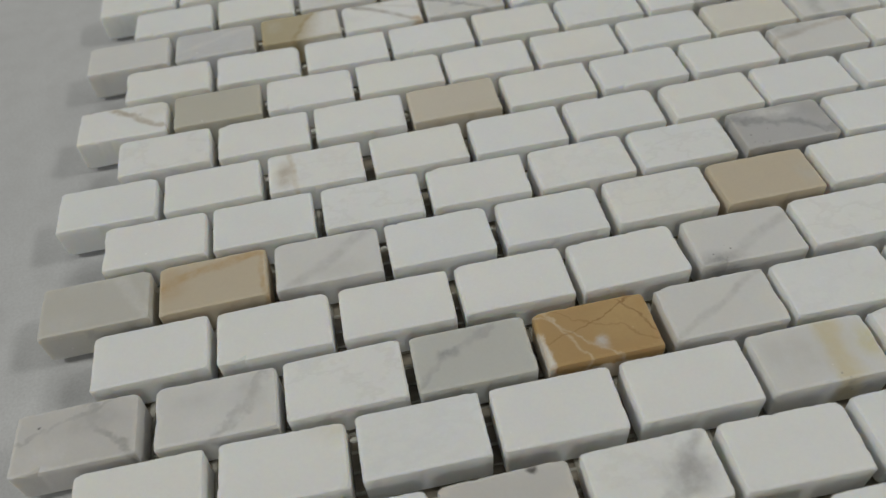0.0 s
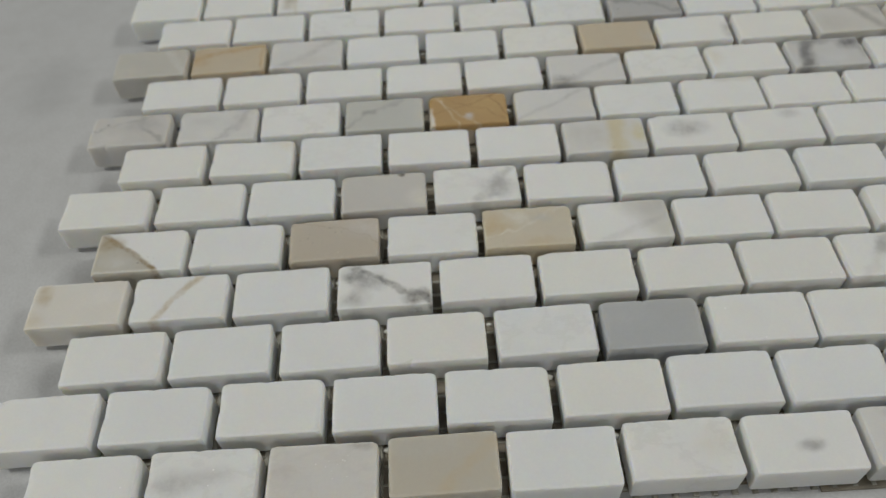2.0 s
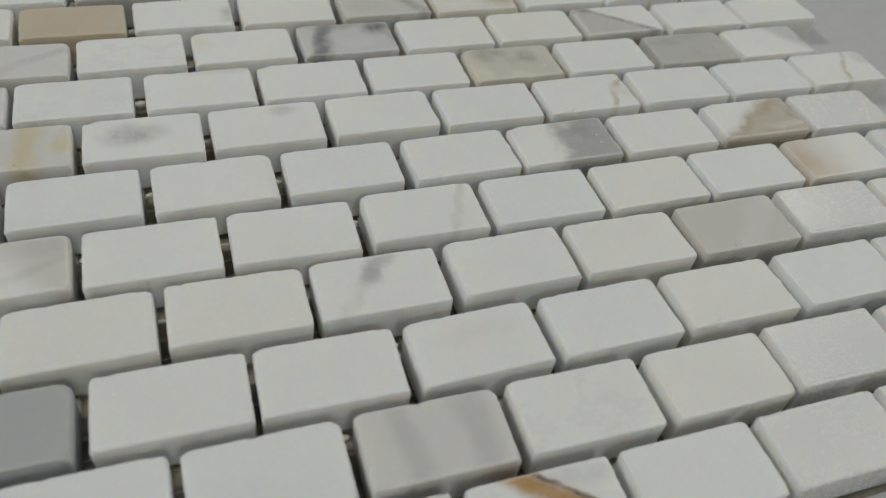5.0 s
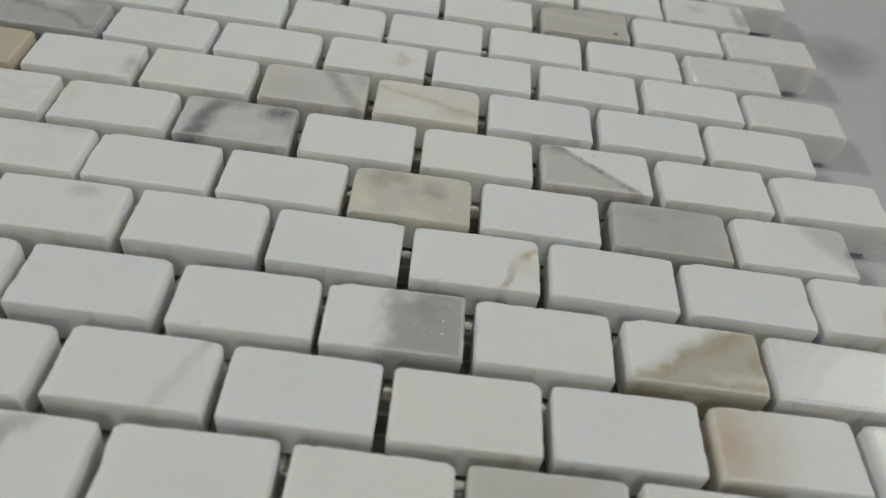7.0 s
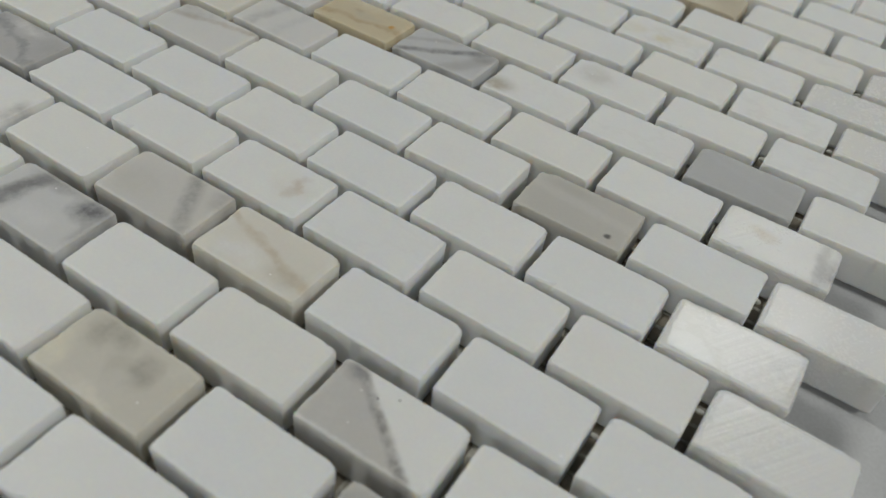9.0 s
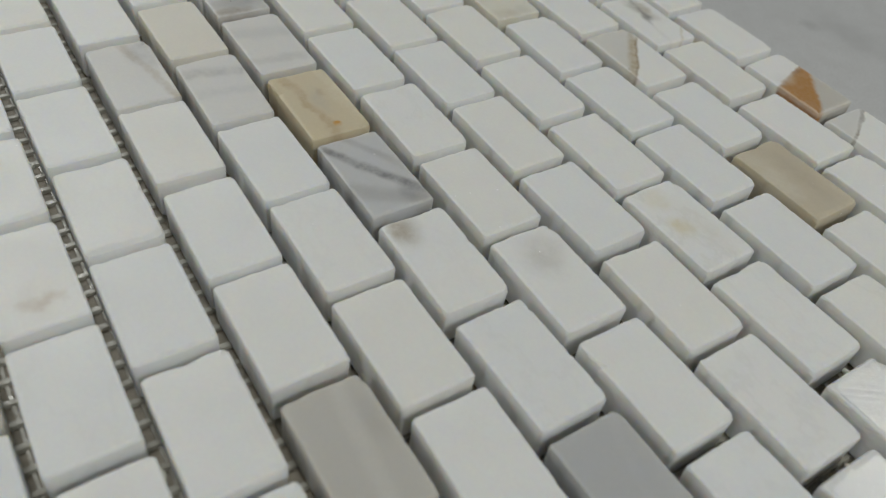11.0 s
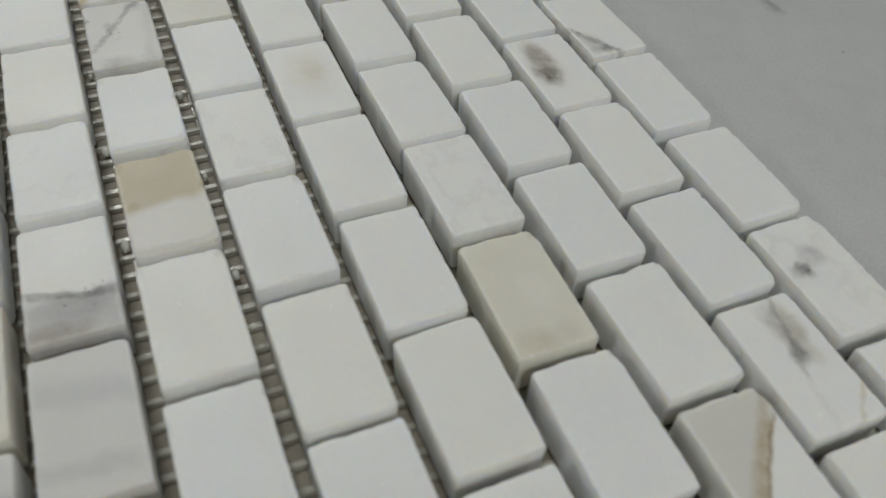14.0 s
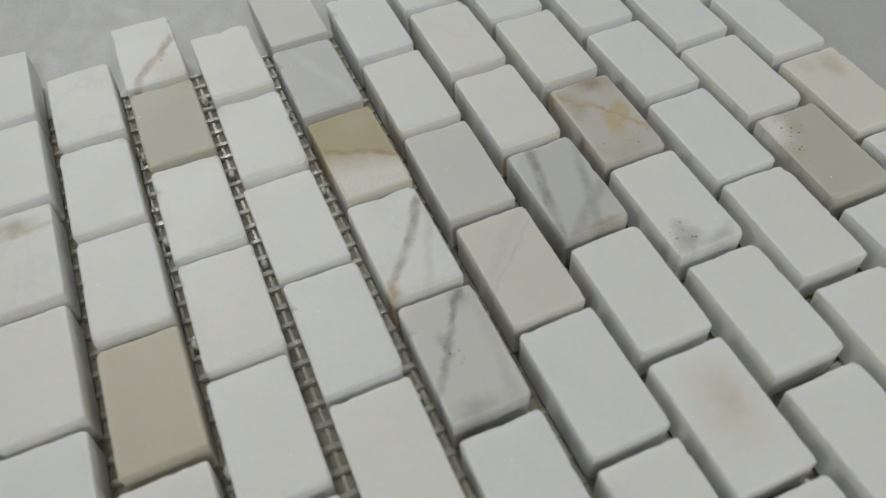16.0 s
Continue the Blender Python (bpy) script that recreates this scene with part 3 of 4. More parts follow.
stone(7, 4, "ochre marble tile with fine veins and a white edge", (0.45, 0.30, 0.135), ("cloud", 0.5, 0.2, 0.7, 0.8, (0.51, 0.36, 0.165), 0.7), ("stripe", -0.75, 0.6, -0.35, -0.7, 0.05, (0.60, 0.50, 0.36), 0.8), ("stripe", -0.55, 0.2, 0.15, -0.9, 0.05, (0.58, 0.49, 0.37), 0.7), ("stripe", 0.0, 0.35, 0.75, 0.85, 0.04, (0.27, 0.15, 0.05), 0.8), ("stripe", 0.35, 0.95, 0.95, -0.35, 0.045, (0.28, 0.16, 0.06), 0.8), ("stripe", -0.3, 0.5, 0.9, -0.6, 0.04, (0.33, 0.20, 0.08), 0.6), ("cloud", 0.02, -0.45, 0.16, 0.22, (0.58, 0.56, 0.55), 0.9), ("patch", -0.82, -1.0, -1.02, 0.3, 0.05, (0.74, 0.72, 0.68), 0.95), ("under", 0.0046, (0.66, 0.60, 0.52), 0.9), warp=0.3)
stone(7, 5, "white marble tile with a grey vein", PALE, ("stripe", 0.9, 0.9, -0.7, -0.6, 0.16, GREY, 0.4), ("cloud", 0.85, -0.2, 0.3, 0.5, CREAM, 0.6))
stone(7, 7, "white marble tile with a grey upper edge", WHITE, ("cloud", 0.4, 0.9, 0.9, 0.3, GREIGE, 0.5))
stone(7, 10, "cloudy cream and greige marble tile", (0.62, 0.60, 0.54), ("cloud", -0.35, 0.55, 0.35, 0.5, (0.37, 0.355, 0.30), 0.85), ("cloud", 0.4, 0.25, 0.3, 0.55, (0.40, 0.385, 0.335), 0.8), ("cloud", 0.05, -0.1, 0.2, 0.4, (0.50, 0.48, 0.42), 0.7), ("cloud", -0.85, -0.3, 0.3, 0.8, (0.72, 0.69, 0.58), 0.8), ("cloud", 0.1, -0.85, 0.6, 0.25, (0.70, 0.67, 0.60), 0.8), ("cloud", 0.85, 0.7, 0.2, 0.3, (0.66, 0.64, 0.58), 0.7), warp=0.5)
stone(7, 12, "warm grey mottled marble tile", (0.51, 0.505, 0.49), ("stripe", -0.9, 0.6, 0.4, 0.9, 0.2, GREY, 0.5), ("cloud", -0.5, 0.5, 0.3, 0.3, GREY, 0.6), ("cloud", 0.6, -0.2, 0.4, 0.5, (0.57, 0.56, 0.54), 0.6), ("cloud", 0.1, -0.3, 0.3, 0.4, GREY, 0.4), warp=0.5)
stone(7, 13, "white marble tile with a grey corner", WHITE, ("patch", 0.1, 1.0, 0.9, -0.9, 0.2, GREY, 0.55), ("cloud", 0.95, -0.1, 0.12, 0.3, SMOKE, 0.8))
stone(8, 5, "pale grey marble tile with a dark corner", PALE, ("cloud", -0.65, -0.8, 0.5, 0.4, SMOKE, 0.7), ("stripe", -0.6, -0.9, 0.9, 0.5, 0.25, GREY, 0.35), ("dots", -0.5, -0.6, 0.5, 0.4))
stone(8, 7, "white marble tile with a cream edge", WHITE, ("cloud", -0.85, 0.3, 0.3, 0.8, CREAM, 0.8))
stone(8, 8, "grey marble tile with dark smoky veins", (0.61, 0.615, 0.62), ("stripe", -0.3, 1.0, -0.75, -1.0, 0.28, (0.17, 0.17, 0.175), 0.9), ("cloud", 0.75, 0.6, 0.4, 0.5, (0.17, 0.17, 0.18), 0.9), ("cloud", -0.2, 0.9, 0.7, 0.35, SMOKE, 0.75), ("cloud", 0.95, 0.0, 0.2, 0.8, GREY, 0.7), ("cloud", 0.1, -0.3, 0.4, 0.4, (0.70, 0.705, 0.71), 0.5), warp=0.35)
stone(8, 11, "marble tile split by a dark diagonal vein", WHITE, ("patch", 0.72, -1.0, -0.82, 1.0, 0.10, (0.52, 0.51, 0.49), 0.9), ("stripe", 0.75, -1.0, -0.8, 1.0, 0.15, (0.22, 0.21, 0.20), 0.8), ("cloud", -0.75, 0.8, 0.25, 0.35, SMOKE, 0.8), ("dots", -0.2, 0.6, 0.4, 0.3), warp=0.1)
stone(9, 0, "greige marble tile", GREIGE, ("stripe", 0.3, 1, 0.9, -0.5, 0.2, PALE, 0.5), ("cloud", -0.6, -0.6, 0.5, 0.5, MAUVE, 0.6))
stone(9, 1, "ochre-beige marble tile with a tan streak", BEIGE, ("stripe", -1.0, 0.2, 0.9, 0.9, 0.25, OCHRE, 0.6), ("cloud", -0.8, 0.2, 0.4, 0.7, OCHRE, 0.45), ("stripe", 0.9, 0.8, 0.95, -1, 0.1, OCHRE, 0.5))
stone(9, 2, "pale mauve-grey marble tile", PALE, ("stripe", 0.7, 0.8, -0.4, -0.6, 0.25, GREY, 0.4), ("cloud", 0.2, -0.5, 0.6, 0.4, MAUVE, 0.6))
stone(9, 6, "plain beige marble tile", BEIGE, ("cloud", 0.8, -0.2, 0.3, 0.9, GREIGE, 0.4))
stone(9, 7, "white marble tile with a grey end", WHITE, ("cloud", 0.95, -0.3, 0.25, 0.6, GREY, 0.7))
stone(9, 9, "pale grey marble tile with a smoky end", (0.63, 0.62, 0.60), ("stripe", 0.25, 1.0, 0.85, -1.0, 0.25, (0.33, 0.33, 0.32), 0.75), ("cloud", -0.5, -0.2, 0.6, 0.7, GREIGE, 0.6), ("cloud", 0.95, 0.6, 0.3, 0.5, GREY, 0.6), warp=0.15)
stone(9, 10, "cream marble tile with a tan vein", CREAM, ("stripe", -0.9, 0.5, 0.9, -0.4, 0.2, BEIGE, 0.6), ("cloud", 0.6, -0.4, 0.5, 0.4, OLIVE, 0.45), ("cloud", -0.3, -0.5, 0.6, 0.5, WHITE, 0.6))
stone(10, 6, "dark grey marble tile with purple veins", (0.47, 0.47, 0.475), ("stripe", -0.9, 0.5, 0.6, -0.5, 0.18, SMOKE, 0.7), ("cloud", -0.1, 0.6, 0.5, 0.4, PALE, 0.8), ("dots", -0.5, -0.4, 0.5, 0.5), ("cloud", 0.7, 0.3, 0.4, 0.6, GREY, 0.6), warp=0.5)
stone(10, 9, "white marble tile with a brown stain", WHITE, ("cloud", 0.55, 0.1, 0.14, 0.5, (0.38, 0.25, 0.13), 0.7), ("cloud", 0.55, 0.0, 0.5, 0.6, CREAM, 0.5), warp=0.4)
stone(11, 2, "white marble tile with a brown stain", WHITE, ("cloud", -0.65, -0.1, 0.28, 0.75, BROWN, 0.5), ("stripe", -0.5, 0.9, -0.4, -0.8, 0.12, BEIGE, 0.5))
stone(12, 3, "plain pinkish beige marble tile", (0.595, 0.55, 0.47), ("cloud", 0.4, 0.2, 0.6, 0.6, (0.61, 0.56, 0.47), 0.5))
stone(12, 7, "pale marble tile with a brown-grey vein", PALE, ("stripe", -0.9, 0.1, 0.8, 0.8, 0.2, BROWN, 0.4), ("cloud", -0.6, 0.6, 0.6, 0.6, GREY, 0.5))
stone(12, 11, "greige marble tile with one black pit", (0.53, 0.52, 0.49), ("cloud", 0.66, -0.55, 0.08, 0.11, DARK, 1.0), ("stripe", -1.0, 0.3, 1.0, 0.0, 0.3, (0.60, 0.59, 0.56), 0.6), ("cloud", -0.3, 0.6, 0.5, 0.3, (0.45, 0.44, 0.41), 0.6), warp=0.1)
stone(13, 0, "white marble tile with a brown diagonal vein", WHITE, ("stripe", 0.9, -0.55, -0.3, 1.0, 0.15, BROWN, 0.7), ("cloud", 0.8, 0.6, 0.5, 0.7, CREAM, 0.8), ("dots", 0.4, 0.2, 0.4, 0.4), warp=0.25)
stone(13, 1, "plain olive-grey marble tile", (0.53, 0.515, 0.45))
stone(13, 7, "cream marble tile", CREAM)
stone(13, 8, "pale marble tile with grey bands", PALE, ("stripe", -0.6, -1, -0.4, 1, 0.25, GREY, 0.5), ("stripe", 0.1, -1, 0.2, 1, 0.2, STEEL, 0.4))
stone(13, 13, "white marble tile with a dark chipped end", WHITE, ("cloud", 0.95, -0.3, 0.25, 0.7, SMOKE, 0.7), ("cloud", -0.25, 0.2, 0.3, 0.3, BEIGE, 0.5), ("stripe", 0.7, 0.9, 0.8, -0.9, 0.12, GREY, 0.5), gloss=0.30)
stone(14, 6, "marble tile with a smoky grey end", WHITE, ("patch", 0.3, 1.0, 0.35, -1.0, 0.12, GREY, 0.75), ("stripe", 0.25, -0.9, 0.4, 0.9, 0.11, (0.17, 0.165, 0.16), 0.85), ("cloud", 0.95, -0.3, 0.2, 0.9, (0.30, 0.26, 0.22), 0.75), ("cloud", 0.55, 0.2, 0.3, 0.9, SMOKE, 0.45), ("dots", 0.35, 0.1, 0.3, 1.0), warp=0.3)
stone(14, 7, "pale grey banded marble tile", PALE, ("stripe", -0.5, -1, -0.2, 1, 0.3, STEEL, 0.5), ("stripe", 0.5, -1, 0.7, 1, 0.2, GREY, 0.3))
stone(14, 8, "cream-orange marble tile with a rust spot", (0.61, 0.54, 0.395), ("stripe", -1.0, -0.45, 0.6, -0.2, 0.25, (0.45, 0.34, 0.20), 0.65), ("cloud", 0.0, 0.15, 0.5, 0.3, (0.51, 0.475, 0.40), 0.7), ("cloud", -0.2, 0.85, 0.9, 0.3, (0.70, 0.65, 0.52), 0.7), ("cloud", -0.3, 0.3, 0.15, 0.2, (0.44, 0.35, 0.23), 0.5), ("cloud", 0.8, 0.03, 0.09, 0.14, (0.55, 0.28, 0.04), 0.95), warp=0.35)
stone(14, 9, "blue-grey marble tile with dark diagonal veins", (0.56, 0.57, 0.585), ("stripe", -0.75, -0.8, 0.75, 0.9, 0.2, (0.20, 0.20, 0.21), 0.75), ("stripe", 0.3, -0.9, 0.95, 0.7, 0.3, GREY, 0.7), ("stripe", -0.9, 0.0, 0.1, 0.9, 0.2, GREY, 0.6), ("cloud", 0.7, 0.5, 0.3, 0.4, SMOKE, 0.6), warp=0.1)
stone(14, 10, "white marble tile with a brown-grey corner", WHITE, ("cloud", -0.8, -0.4, 0.45, 0.5, GREIGE, 0.9), ("cloud", -0.75, -0.6, 0.3, 0.3, BROWN, 0.4))
stone(14, 12, "plain blue-grey marble tile", (0.48, 0.49, 0.50), ("stripe", -0.8, 0.6, 0.9, -0.2, 0.2, STEEL, 0.5))
stone(15, 0, "pale grey marble tile", PALE)
stone(15, 1, "pale blue-grey marble tile", (0.60, 0.61, 0.63), ("stripe", -0.9, -0.4, 0.8, 0.7, 0.2, PALE, 0.6))
stone(15, 2, "olive-tan marble tile fading to white", (0.46, 0.40, 0.265), ("patch", 0.5, 1.0, 0.15, -1.0, 0.35, (0.77, 0.765, 0.75), 0.95), ("stripe", 0.35, 0.9, -0.15, -0.9, 0.12, (0.36, 0.27, 0.13), 0.7), ("cloud", -0.7, 0.3, 0.3, 0.6, (0.52, 0.49, 0.39), 0.6), warp=0.25)
stone(15, 3, "white marble tile with a grey-brown vein", WHITE, ("stripe", -0.7, 1.0, 0.95, -0.9, 0.16, (0.36, 0.34, 0.31), 0.75), ("cloud", 0.92, -0.85, 0.2, 0.3, OCHRE, 0.8), ("stripe", -0.4, 1.0, 0.6, 0.3, 0.15, MAUVE, 0.5), warp=0.2)
stone(15, 4, "grey-veined marble tile", (0.66, 0.66, 0.65), ("stripe", -0.95, 0.75, 0.6, -1.0, 0.13, SMOKE, 0.7), ("cloud", 0.9, -0.3, 0.2, 0.7, GREY, 0.65), ("cloud", -0.75, 0.5, 0.25, 0.25, SMOKE, 0.55), ("cloud", -0.2, -0.25, 0.2, 0.2, SMOKE, 0.5), ("stripe", -0.9, 0.9, 0.7, 0.6, 0.25, GREY, 0.3), ("dots", 0.0, -0.3, 0.6, 0.3), warp=0.3)
stone(15, 6, "marble tile half tan, half pale", (0.70, 0.69, 0.67), ("patch", 0.15, -1.0, 0.0, 1.0, 0.10, (0.52, 0.46, 0.33), 0.95), ("cloud", -0.05, 0.6, 0.25, 0.35, (0.46, 0.39, 0.24), 0.5), ("cloud", -0.8, -0.3, 0.3, 0.8, (0.60, 0.55, 0.43), 0.5), ("cloud", 0.0, -0.7, 0.1, 0.15, BROWN, 0.4), warp=0.06)
stone(15, 11, "white marble tile with a greige end", WHITE, ("cloud", -0.45, 0.1, 0.55, 0.7, GREIGE, 0.55))
stone(16, 2, "pale marble tile with small pits", PALE, ("dots", 0.2, 0.0, 0.5, 0.5))
stone(16, 3, "pale marble tile with a faint vein", (0.71, 0.695, 0.66), ("stripe", -0.9, 0.8, 0.0, -0.8, 0.18, MAUVE, 0.45), ("stripe", -0.7, 0.9, -0.2, 0.0, 0.06, GREY, 0.25))
stone(17, 3, "grey streaked marble tile", (0.60, 0.61, 0.61), ("stripe", -0.9, -0.3, 0.2, -0.7, 0.22, SMOKE, 0.75), ("stripe", -0.6, 0.9, 0.9, 0.1, 0.2, (0.33, 0.34, 0.34), 0.6), ("stripe", 0.2, 0.9, 0.9, -0.5, 0.18, GREY, 0.7), ("cloud", 0.95, 0.3, 0.12, 0.8, BROWN, 0.6), warp=0.1)
stone(17, 5, "white marble tile with a cream heart", WHITE, ("cloud", -0.1, 0.05, 0.75, 0.8, CREAM, 0.85), ("cloud", -0.2, 0.1, 0.4, 0.4, BEIGE, 0.25))
stone(17, 11, "white marble tile with a yellow-green stain", WHITE, ("cloud", 0.0, -0.3, 0.3, 0.4, YELLOW, 0.6), ("cloud", -0.7, -0.2, 0.35, 0.5, YELLOW, 0.3), ("cloud", 0.2, 0.3, 0.8, 0.5, CREAM, 0.5))
stone(18, 2, "mauve-brown marble tile with yellow ochre stains", (0.60, 0.58, 0.55), ("cloud", -0.85, 0.3, 0.4, 0.7, (0.33, 0.27, 0.20), 0.75), ("cloud", -0.45, -0.6, 0.4, 0.4, (0.42, 0.36, 0.28), 0.6), ("cloud", 0.0, 0.55, 0.3, 0.35, (0.55, 0.40, 0.13), 0.85), ("cloud", 0.2, 0.1, 0.25, 0.3, (0.56, 0.42, 0.17), 0.7), ("stripe", -0.7, -0.9, 0.5, 0.9, 0.10, (0.48, 0.35, 0.16), 0.6), ("cloud", 0.75, -0.2, 0.4, 0.8, (0.50, 0.47, 0.42), 0.6), ("dots", 0.6, 0.0, 0.4, 0.6), warp=0.5)
stone(18, 3, "white marble tile with grey specks", WHITE, ("cloud", 0.65, -0.5, 0.3, 0.35, SMOKE, 0.6), ("cloud", 0.85, 0.2, 0.22, 0.6, GREY, 0.55), ("dots", 0.65, -0.55, 0.45, 0.45), warp=0.45)
stone(18, 7, "cream mottled marble tile with pale flecks", (0.72, 0.705, 0.635), ("cloud", 0.85, -0.4, 0.3, 0.6, (0.54, 0.50, 0.40), 0.7), ("cloud", 0.8, 0.4, 0.25, 0.4, (0.60, 0.58, 0.52), 0.5), ("flecks", 0.0, 0.2, 0.7, 0.6), ("cloud", -0.7, -0.3, 0.3, 0.5, (0.66, 0.64, 0.56), 0.6), ("cloud", 0.0, 0.2, 0.4, 0.5, (0.76, 0.745, 0.69), 0.7))
stone(19, 9, "marble tile with a tan-brown diagonal line", WHITE, ("patch", 0.6, -1.0, -0.74, 0.9, 0.1, (0.62, 0.61, 0.575), 0.85), ("stripe", -0.72, 0.9, 0.58, -1.0, 0.2, (0.44, 0.37, 0.25), 0.85), ("stripe", -0.6, 0.9, 0.7, -1.0, 0.06, (0.27, 0.20, 0.11), 0.7), ("dots", 0.5, -0.85, 0.25, 0.25), warp=0.1)
stone(19, 11, "tan-beige clouded marble tile", (0.55, 0.495, 0.39), ("cloud", -0.3, -0.6, 0.9, 0.4, (0.63, 0.59, 0.49), 0.7), ("cloud", 0.1, 0.15, 0.8, 0.3, (0.47, 0.42, 0.325), 0.7), ("cloud", 0.5, 0.8, 0.6, 0.3, (0.60, 0.55, 0.44), 0.6), warp=0.4)
stone(20, 3, "olive-grey marble tile with a white corner and dark pits", (0.56, 0.55, 0.505), ("cloud", -0.75, -0.75, 0.55, 0.6, (0.79, 0.785, 0.76), 0.95), ("cloud", -0.55, -0.15, 0.22, 0.3, (0.52, 0.42, 0.26), 0.55), ("cloud", -0.1, -0.75, 0.2, 0.3, (0.55, 0.46, 0.30), 0.5), ("dots", -0.45, -0.3, 0.55, 0.7), ("dots", -0.3, -0.5, 0.6, 0.5))
stone(20, 5, "white marble tile with a dark brown cloud", WHITE, ("cloud", -0.25, -0.25, 0.75, 0.5, (0.52, 0.485, 0.44), 0.75), ("cloud", 0.1, -0.35, 0.35, 0.45, (0.14, 0.115, 0.09), 0.8), ("cloud", -0.45, -0.2, 0.4, 0.4, (0.30, 0.27, 0.235), 0.75), ("patch", 0.5, 1.0, 0.45, -1.0, 0.15, WHITE, 0.9), warp=0.2)
stone(20, 8, "white marble tile with grey-brown smudges", WHITE, ("cloud", -0.55, 0.15, 0.4, 0.4, (0.36, 0.34, 0.30), 0.7), ("cloud", -0.35, 0.45, 0.5, 0.3, (0.50, 0.475, 0.42), 0.7), ("cloud", -0.1, 0.1, 0.22, 0.28, (0.17, 0.16, 0.15), 0.85), ("stripe", -0.7, 0.3, 0.1, 0.0, 0.12, (0.27, 0.26, 0.25), 0.55), ("patch", 0.25, 1.0, 0.25, -1.0, 0.2, WHITE, 0.85), ("stripe", 0.45, 0.9, 0.9, 0.3, 0.08, BEIGE, 0.6), warp=0.3)
stone(21, 3, "off-white marble tile with a tan stain", (0.76, 0.745, 0.71), ("cloud", -0.6, 0.3, 0.4, 0.4, BEIGE, 0.7), ("cloud", -0.8, -0.4, 0.3, 0.3, BEIGE, 0.4))
stone(21, 5, "white marble tile with a dark grey wedge", WHITE, ("stripe", 0.0, -1.0, 1.0, 0.0, 0.16, SMOKE, 0.85), ("cloud", 0.62, -0.6, 0.4, 0.35, GREY, 0.8), ("cloud", 0.85, -0.35, 0.2, 0.2, (0.18, 0.17, 0.16), 0.7), ("cloud", 0.45, -0.85, 0.2, 0.15, PALE, 0.7), warp=0.25)
stone(21, 8, "white marble tile with a grey spot", WHITE, ("cloud", -0.1, -0.6, 0.2, 0.28, (0.16, 0.16, 0.16), 0.95), ("cloud", -0.3, -0.15, 0.25, 0.35, GREY, 0.65), ("flecks", 0.5, -0.3, 0.5, 0.6), warp=0.4)
stone(21, 10, "white marble tile with an orange-brown end", WHITE, ("patch", -0.4, 1.0, 0.0, -1.0, 0.07, (0.41, 0.205, 0.05), 1.0), ("patch", -0.15, 1.0, 0.98, -0.8, 0.09, GREIGE, 0.97), ("stripe", -0.4, 1.0, 0.0, -1.0, 0.08, (0.27, 0.13, 0.03), 0.7), ("cloud", -0.2, -0.3, 0.25, 0.5, CREAM, 0.5), warp=0.2)
stone(21, 11, "white marble tile with a grey-veined corner", WHITE, ("patch", -0.3, -1.0, -0.85, 0.75, 0.1, (0.62, 0.62, 0.61), 0.85), ("stripe", -0.28, -1.0, -0.83, 0.75, 0.07, (0.30, 0.285, 0.26), 0.9), warp=0.2)
stone(20, 10, "white marble tile with bright crystal flecks", WHITE, ("flecks", 0.1, 0.1, 1.0, 0.9))
stone(20, 11, "white marble tile with bright crystal flecks", WHITE, ("flecks", -0.3, 0.1, 0.8, 0.9))


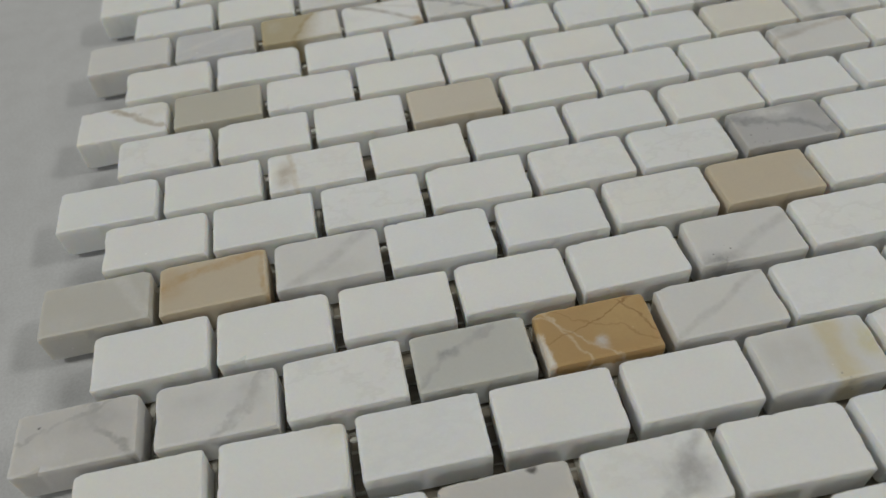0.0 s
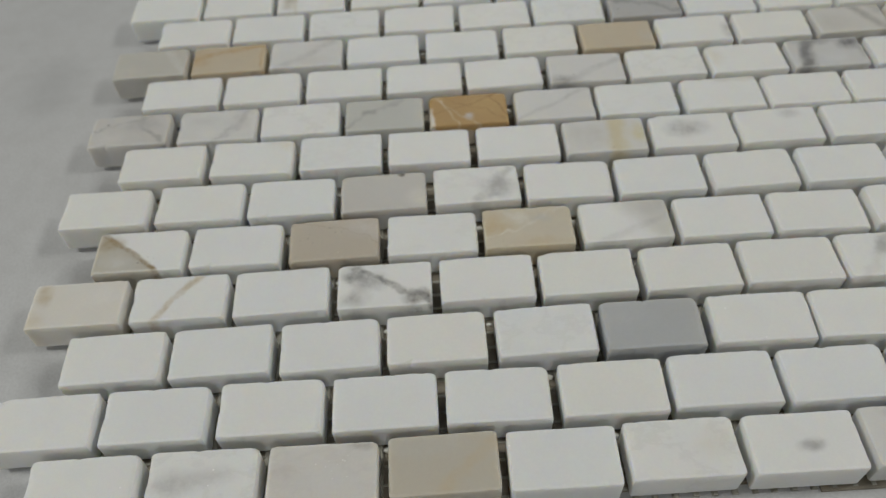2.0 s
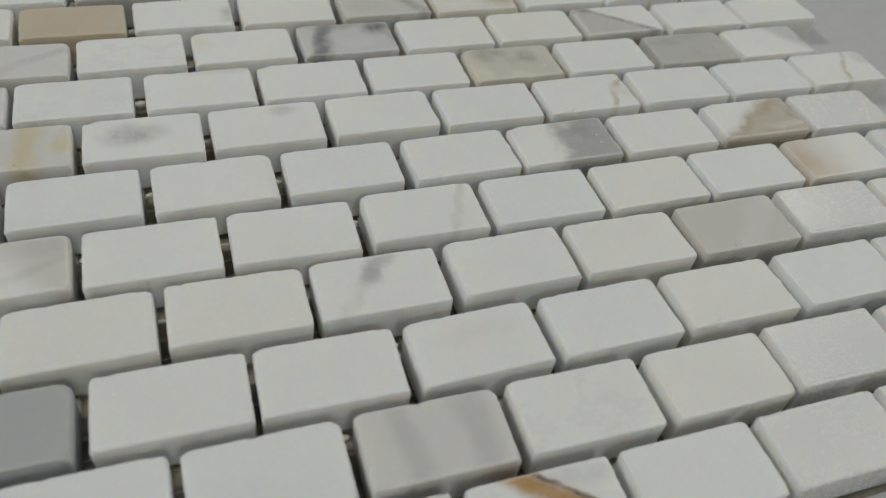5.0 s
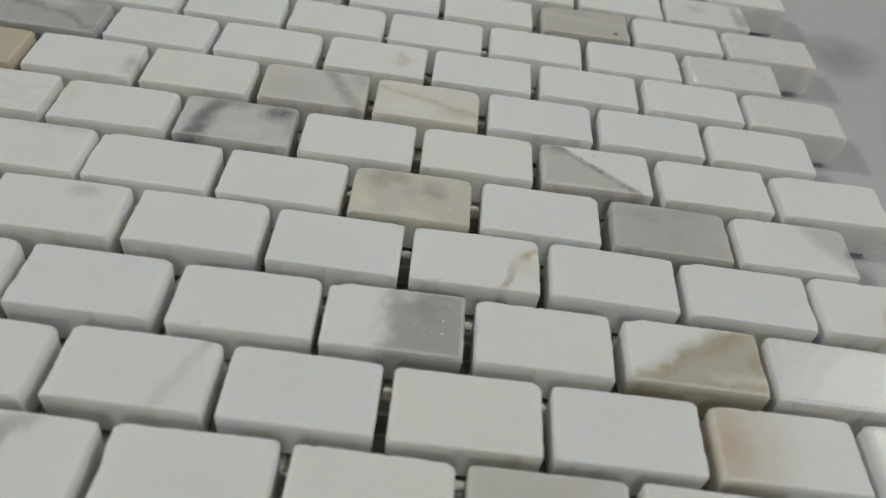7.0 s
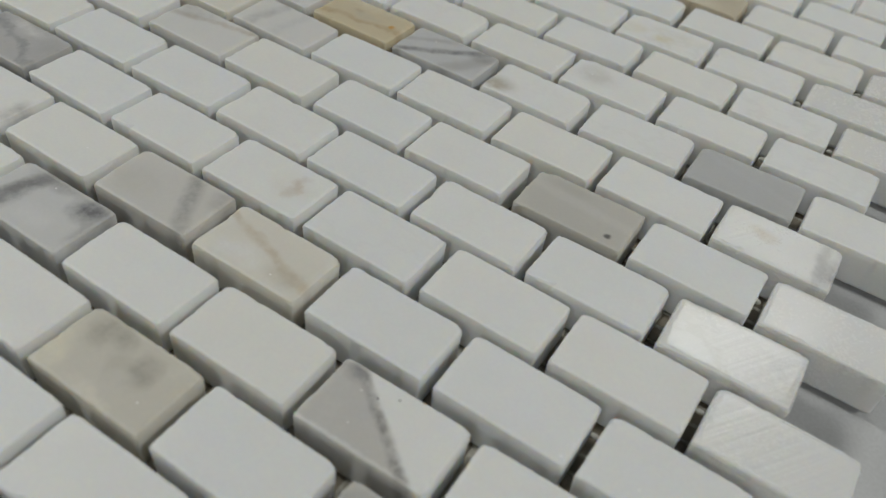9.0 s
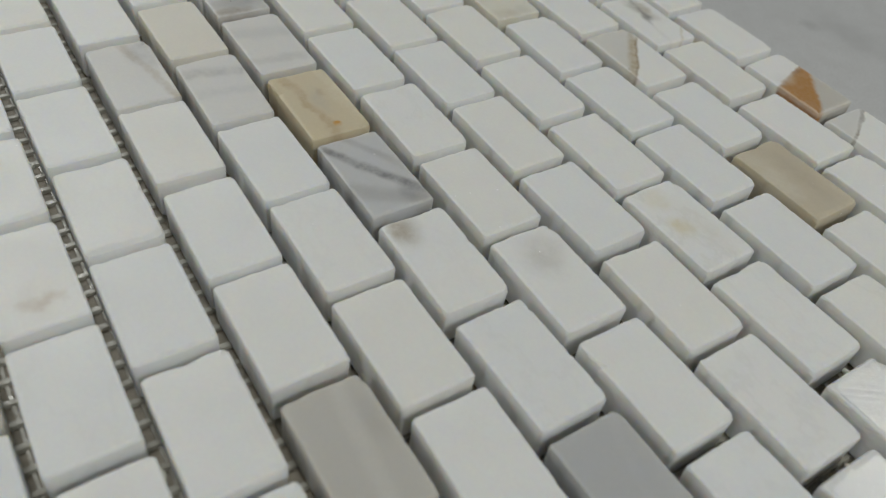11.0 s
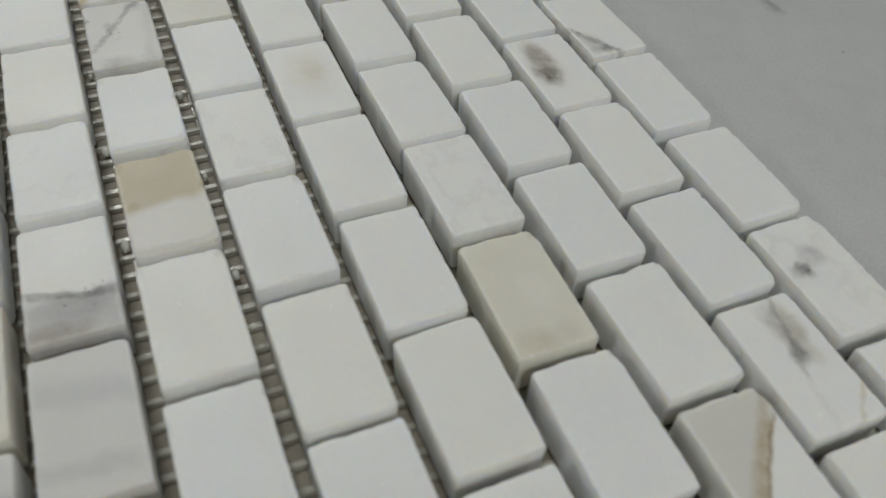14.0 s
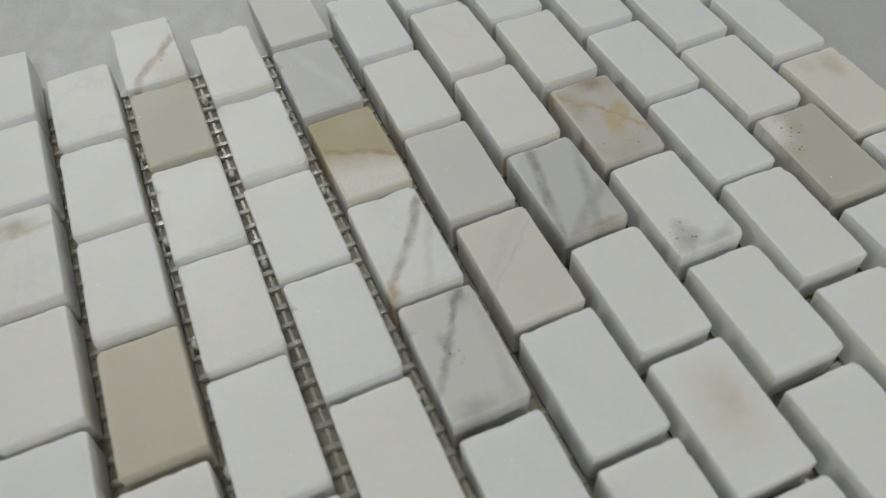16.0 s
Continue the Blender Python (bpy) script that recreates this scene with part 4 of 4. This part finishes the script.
# how each row lies off the even bond, in millimetres: along it, its stretch per tile, and across it
ALONG = [-0.21, -0.1, -0.1, -0.2, -0.18, -0.04, 0.08, 0.09, -0.27, 0.06, -0.47, 0.21, 0.26, 0.05, -0.26, -0.02, -0.14, 0.45, -0.2, 0.06, 0.22, 0.4]
STRETCH = [-0.0, 0.0, 0.0, -0.03, -0.01, -0.02, -0.02, -0.04, -0.04, 0.01, 0.03, -0.01, 0.04, -0.11, 0.02, -0.02, -0.06, -0.01, -0.02, 0.07, -0.01, 0.01]
ACROSS = [-0.41, -0.45, -0.5, -0.08, -0.14, 0.13, 0.68, 0.08, 0.14, 0.41, 0.17, -0.26, -0.05, -0.29, -0.38, -0.26, -0.1, -0.02, 0.24, 0.39, 0.28, 0.12]
# and how the tiles of the upper rows have slid along them, column by column
SLIDE = [0.3, 0.3, 0.25, 0.05, -0.22, -0.22, -0.2, 0.0, -0.1, 0.0, 0.0, 0.12, 0.05, 0.0]
SAWN = [(12, 13), (11, 13), (10, 13), (5, 13), (0, 10), (0, 11), (0, 12), (1, 11), (1, 12), (1, 13), (2, 12), (2, 13), (3, 12), (17, 13), (18, 13), (16, 13), (4, 13)]
rnd = random.Random(4)
for row in range(ROWS):
    for col in range(COLS):
        x = (col + 0.5) * PITCH_X + (0.0 if row % 2 else PITCH_X / 2)
        x += (ALONG[row] + STRETCH[row] * (col - 6.5) + (SLIDE[col] if row >= 12 else 0.0)) * 0.001
        y = START_Y + (row + 0.5) * PITCH_Y + ACROSS[row] * 0.001
        if row < 8 and (col == 0 or (col == 1 and row < 5)):
            x -= 0.0006 - 0.0002 * col
        tile = new("tile", SHAPES[rnd.randrange(len(SHAPES))])
        flip = rnd.choice((0, 180))
        lean = rnd.gauss(0, 0.25), rnd.gauss(0, 0.18)
        tile.matrix_world = pose(x + rnd.gauss(0, 0.00016), y + rnd.gauss(0, 0.00014), NET_Z + 0.00005 + abs(rnd.gauss(0, 0.00008)), lean[0], lean[1], rnd.gauss(0, 0.5))
        label, material = SPECIAL.get((row, col), ("", WHITE_MARBLE[rnd.choice((0, 0, 1, 1, 2))]))
        if not label and (row, col) in SAWN:
            label, material = "white marble tile with glossy slanting saw marks", SAWN_MARBLE
        tile.material_slots[0].link = "OBJECT"
        tile.material_slots[0].material = material
        tile.parent = sheet
        if label:
            tagged(tile, label)
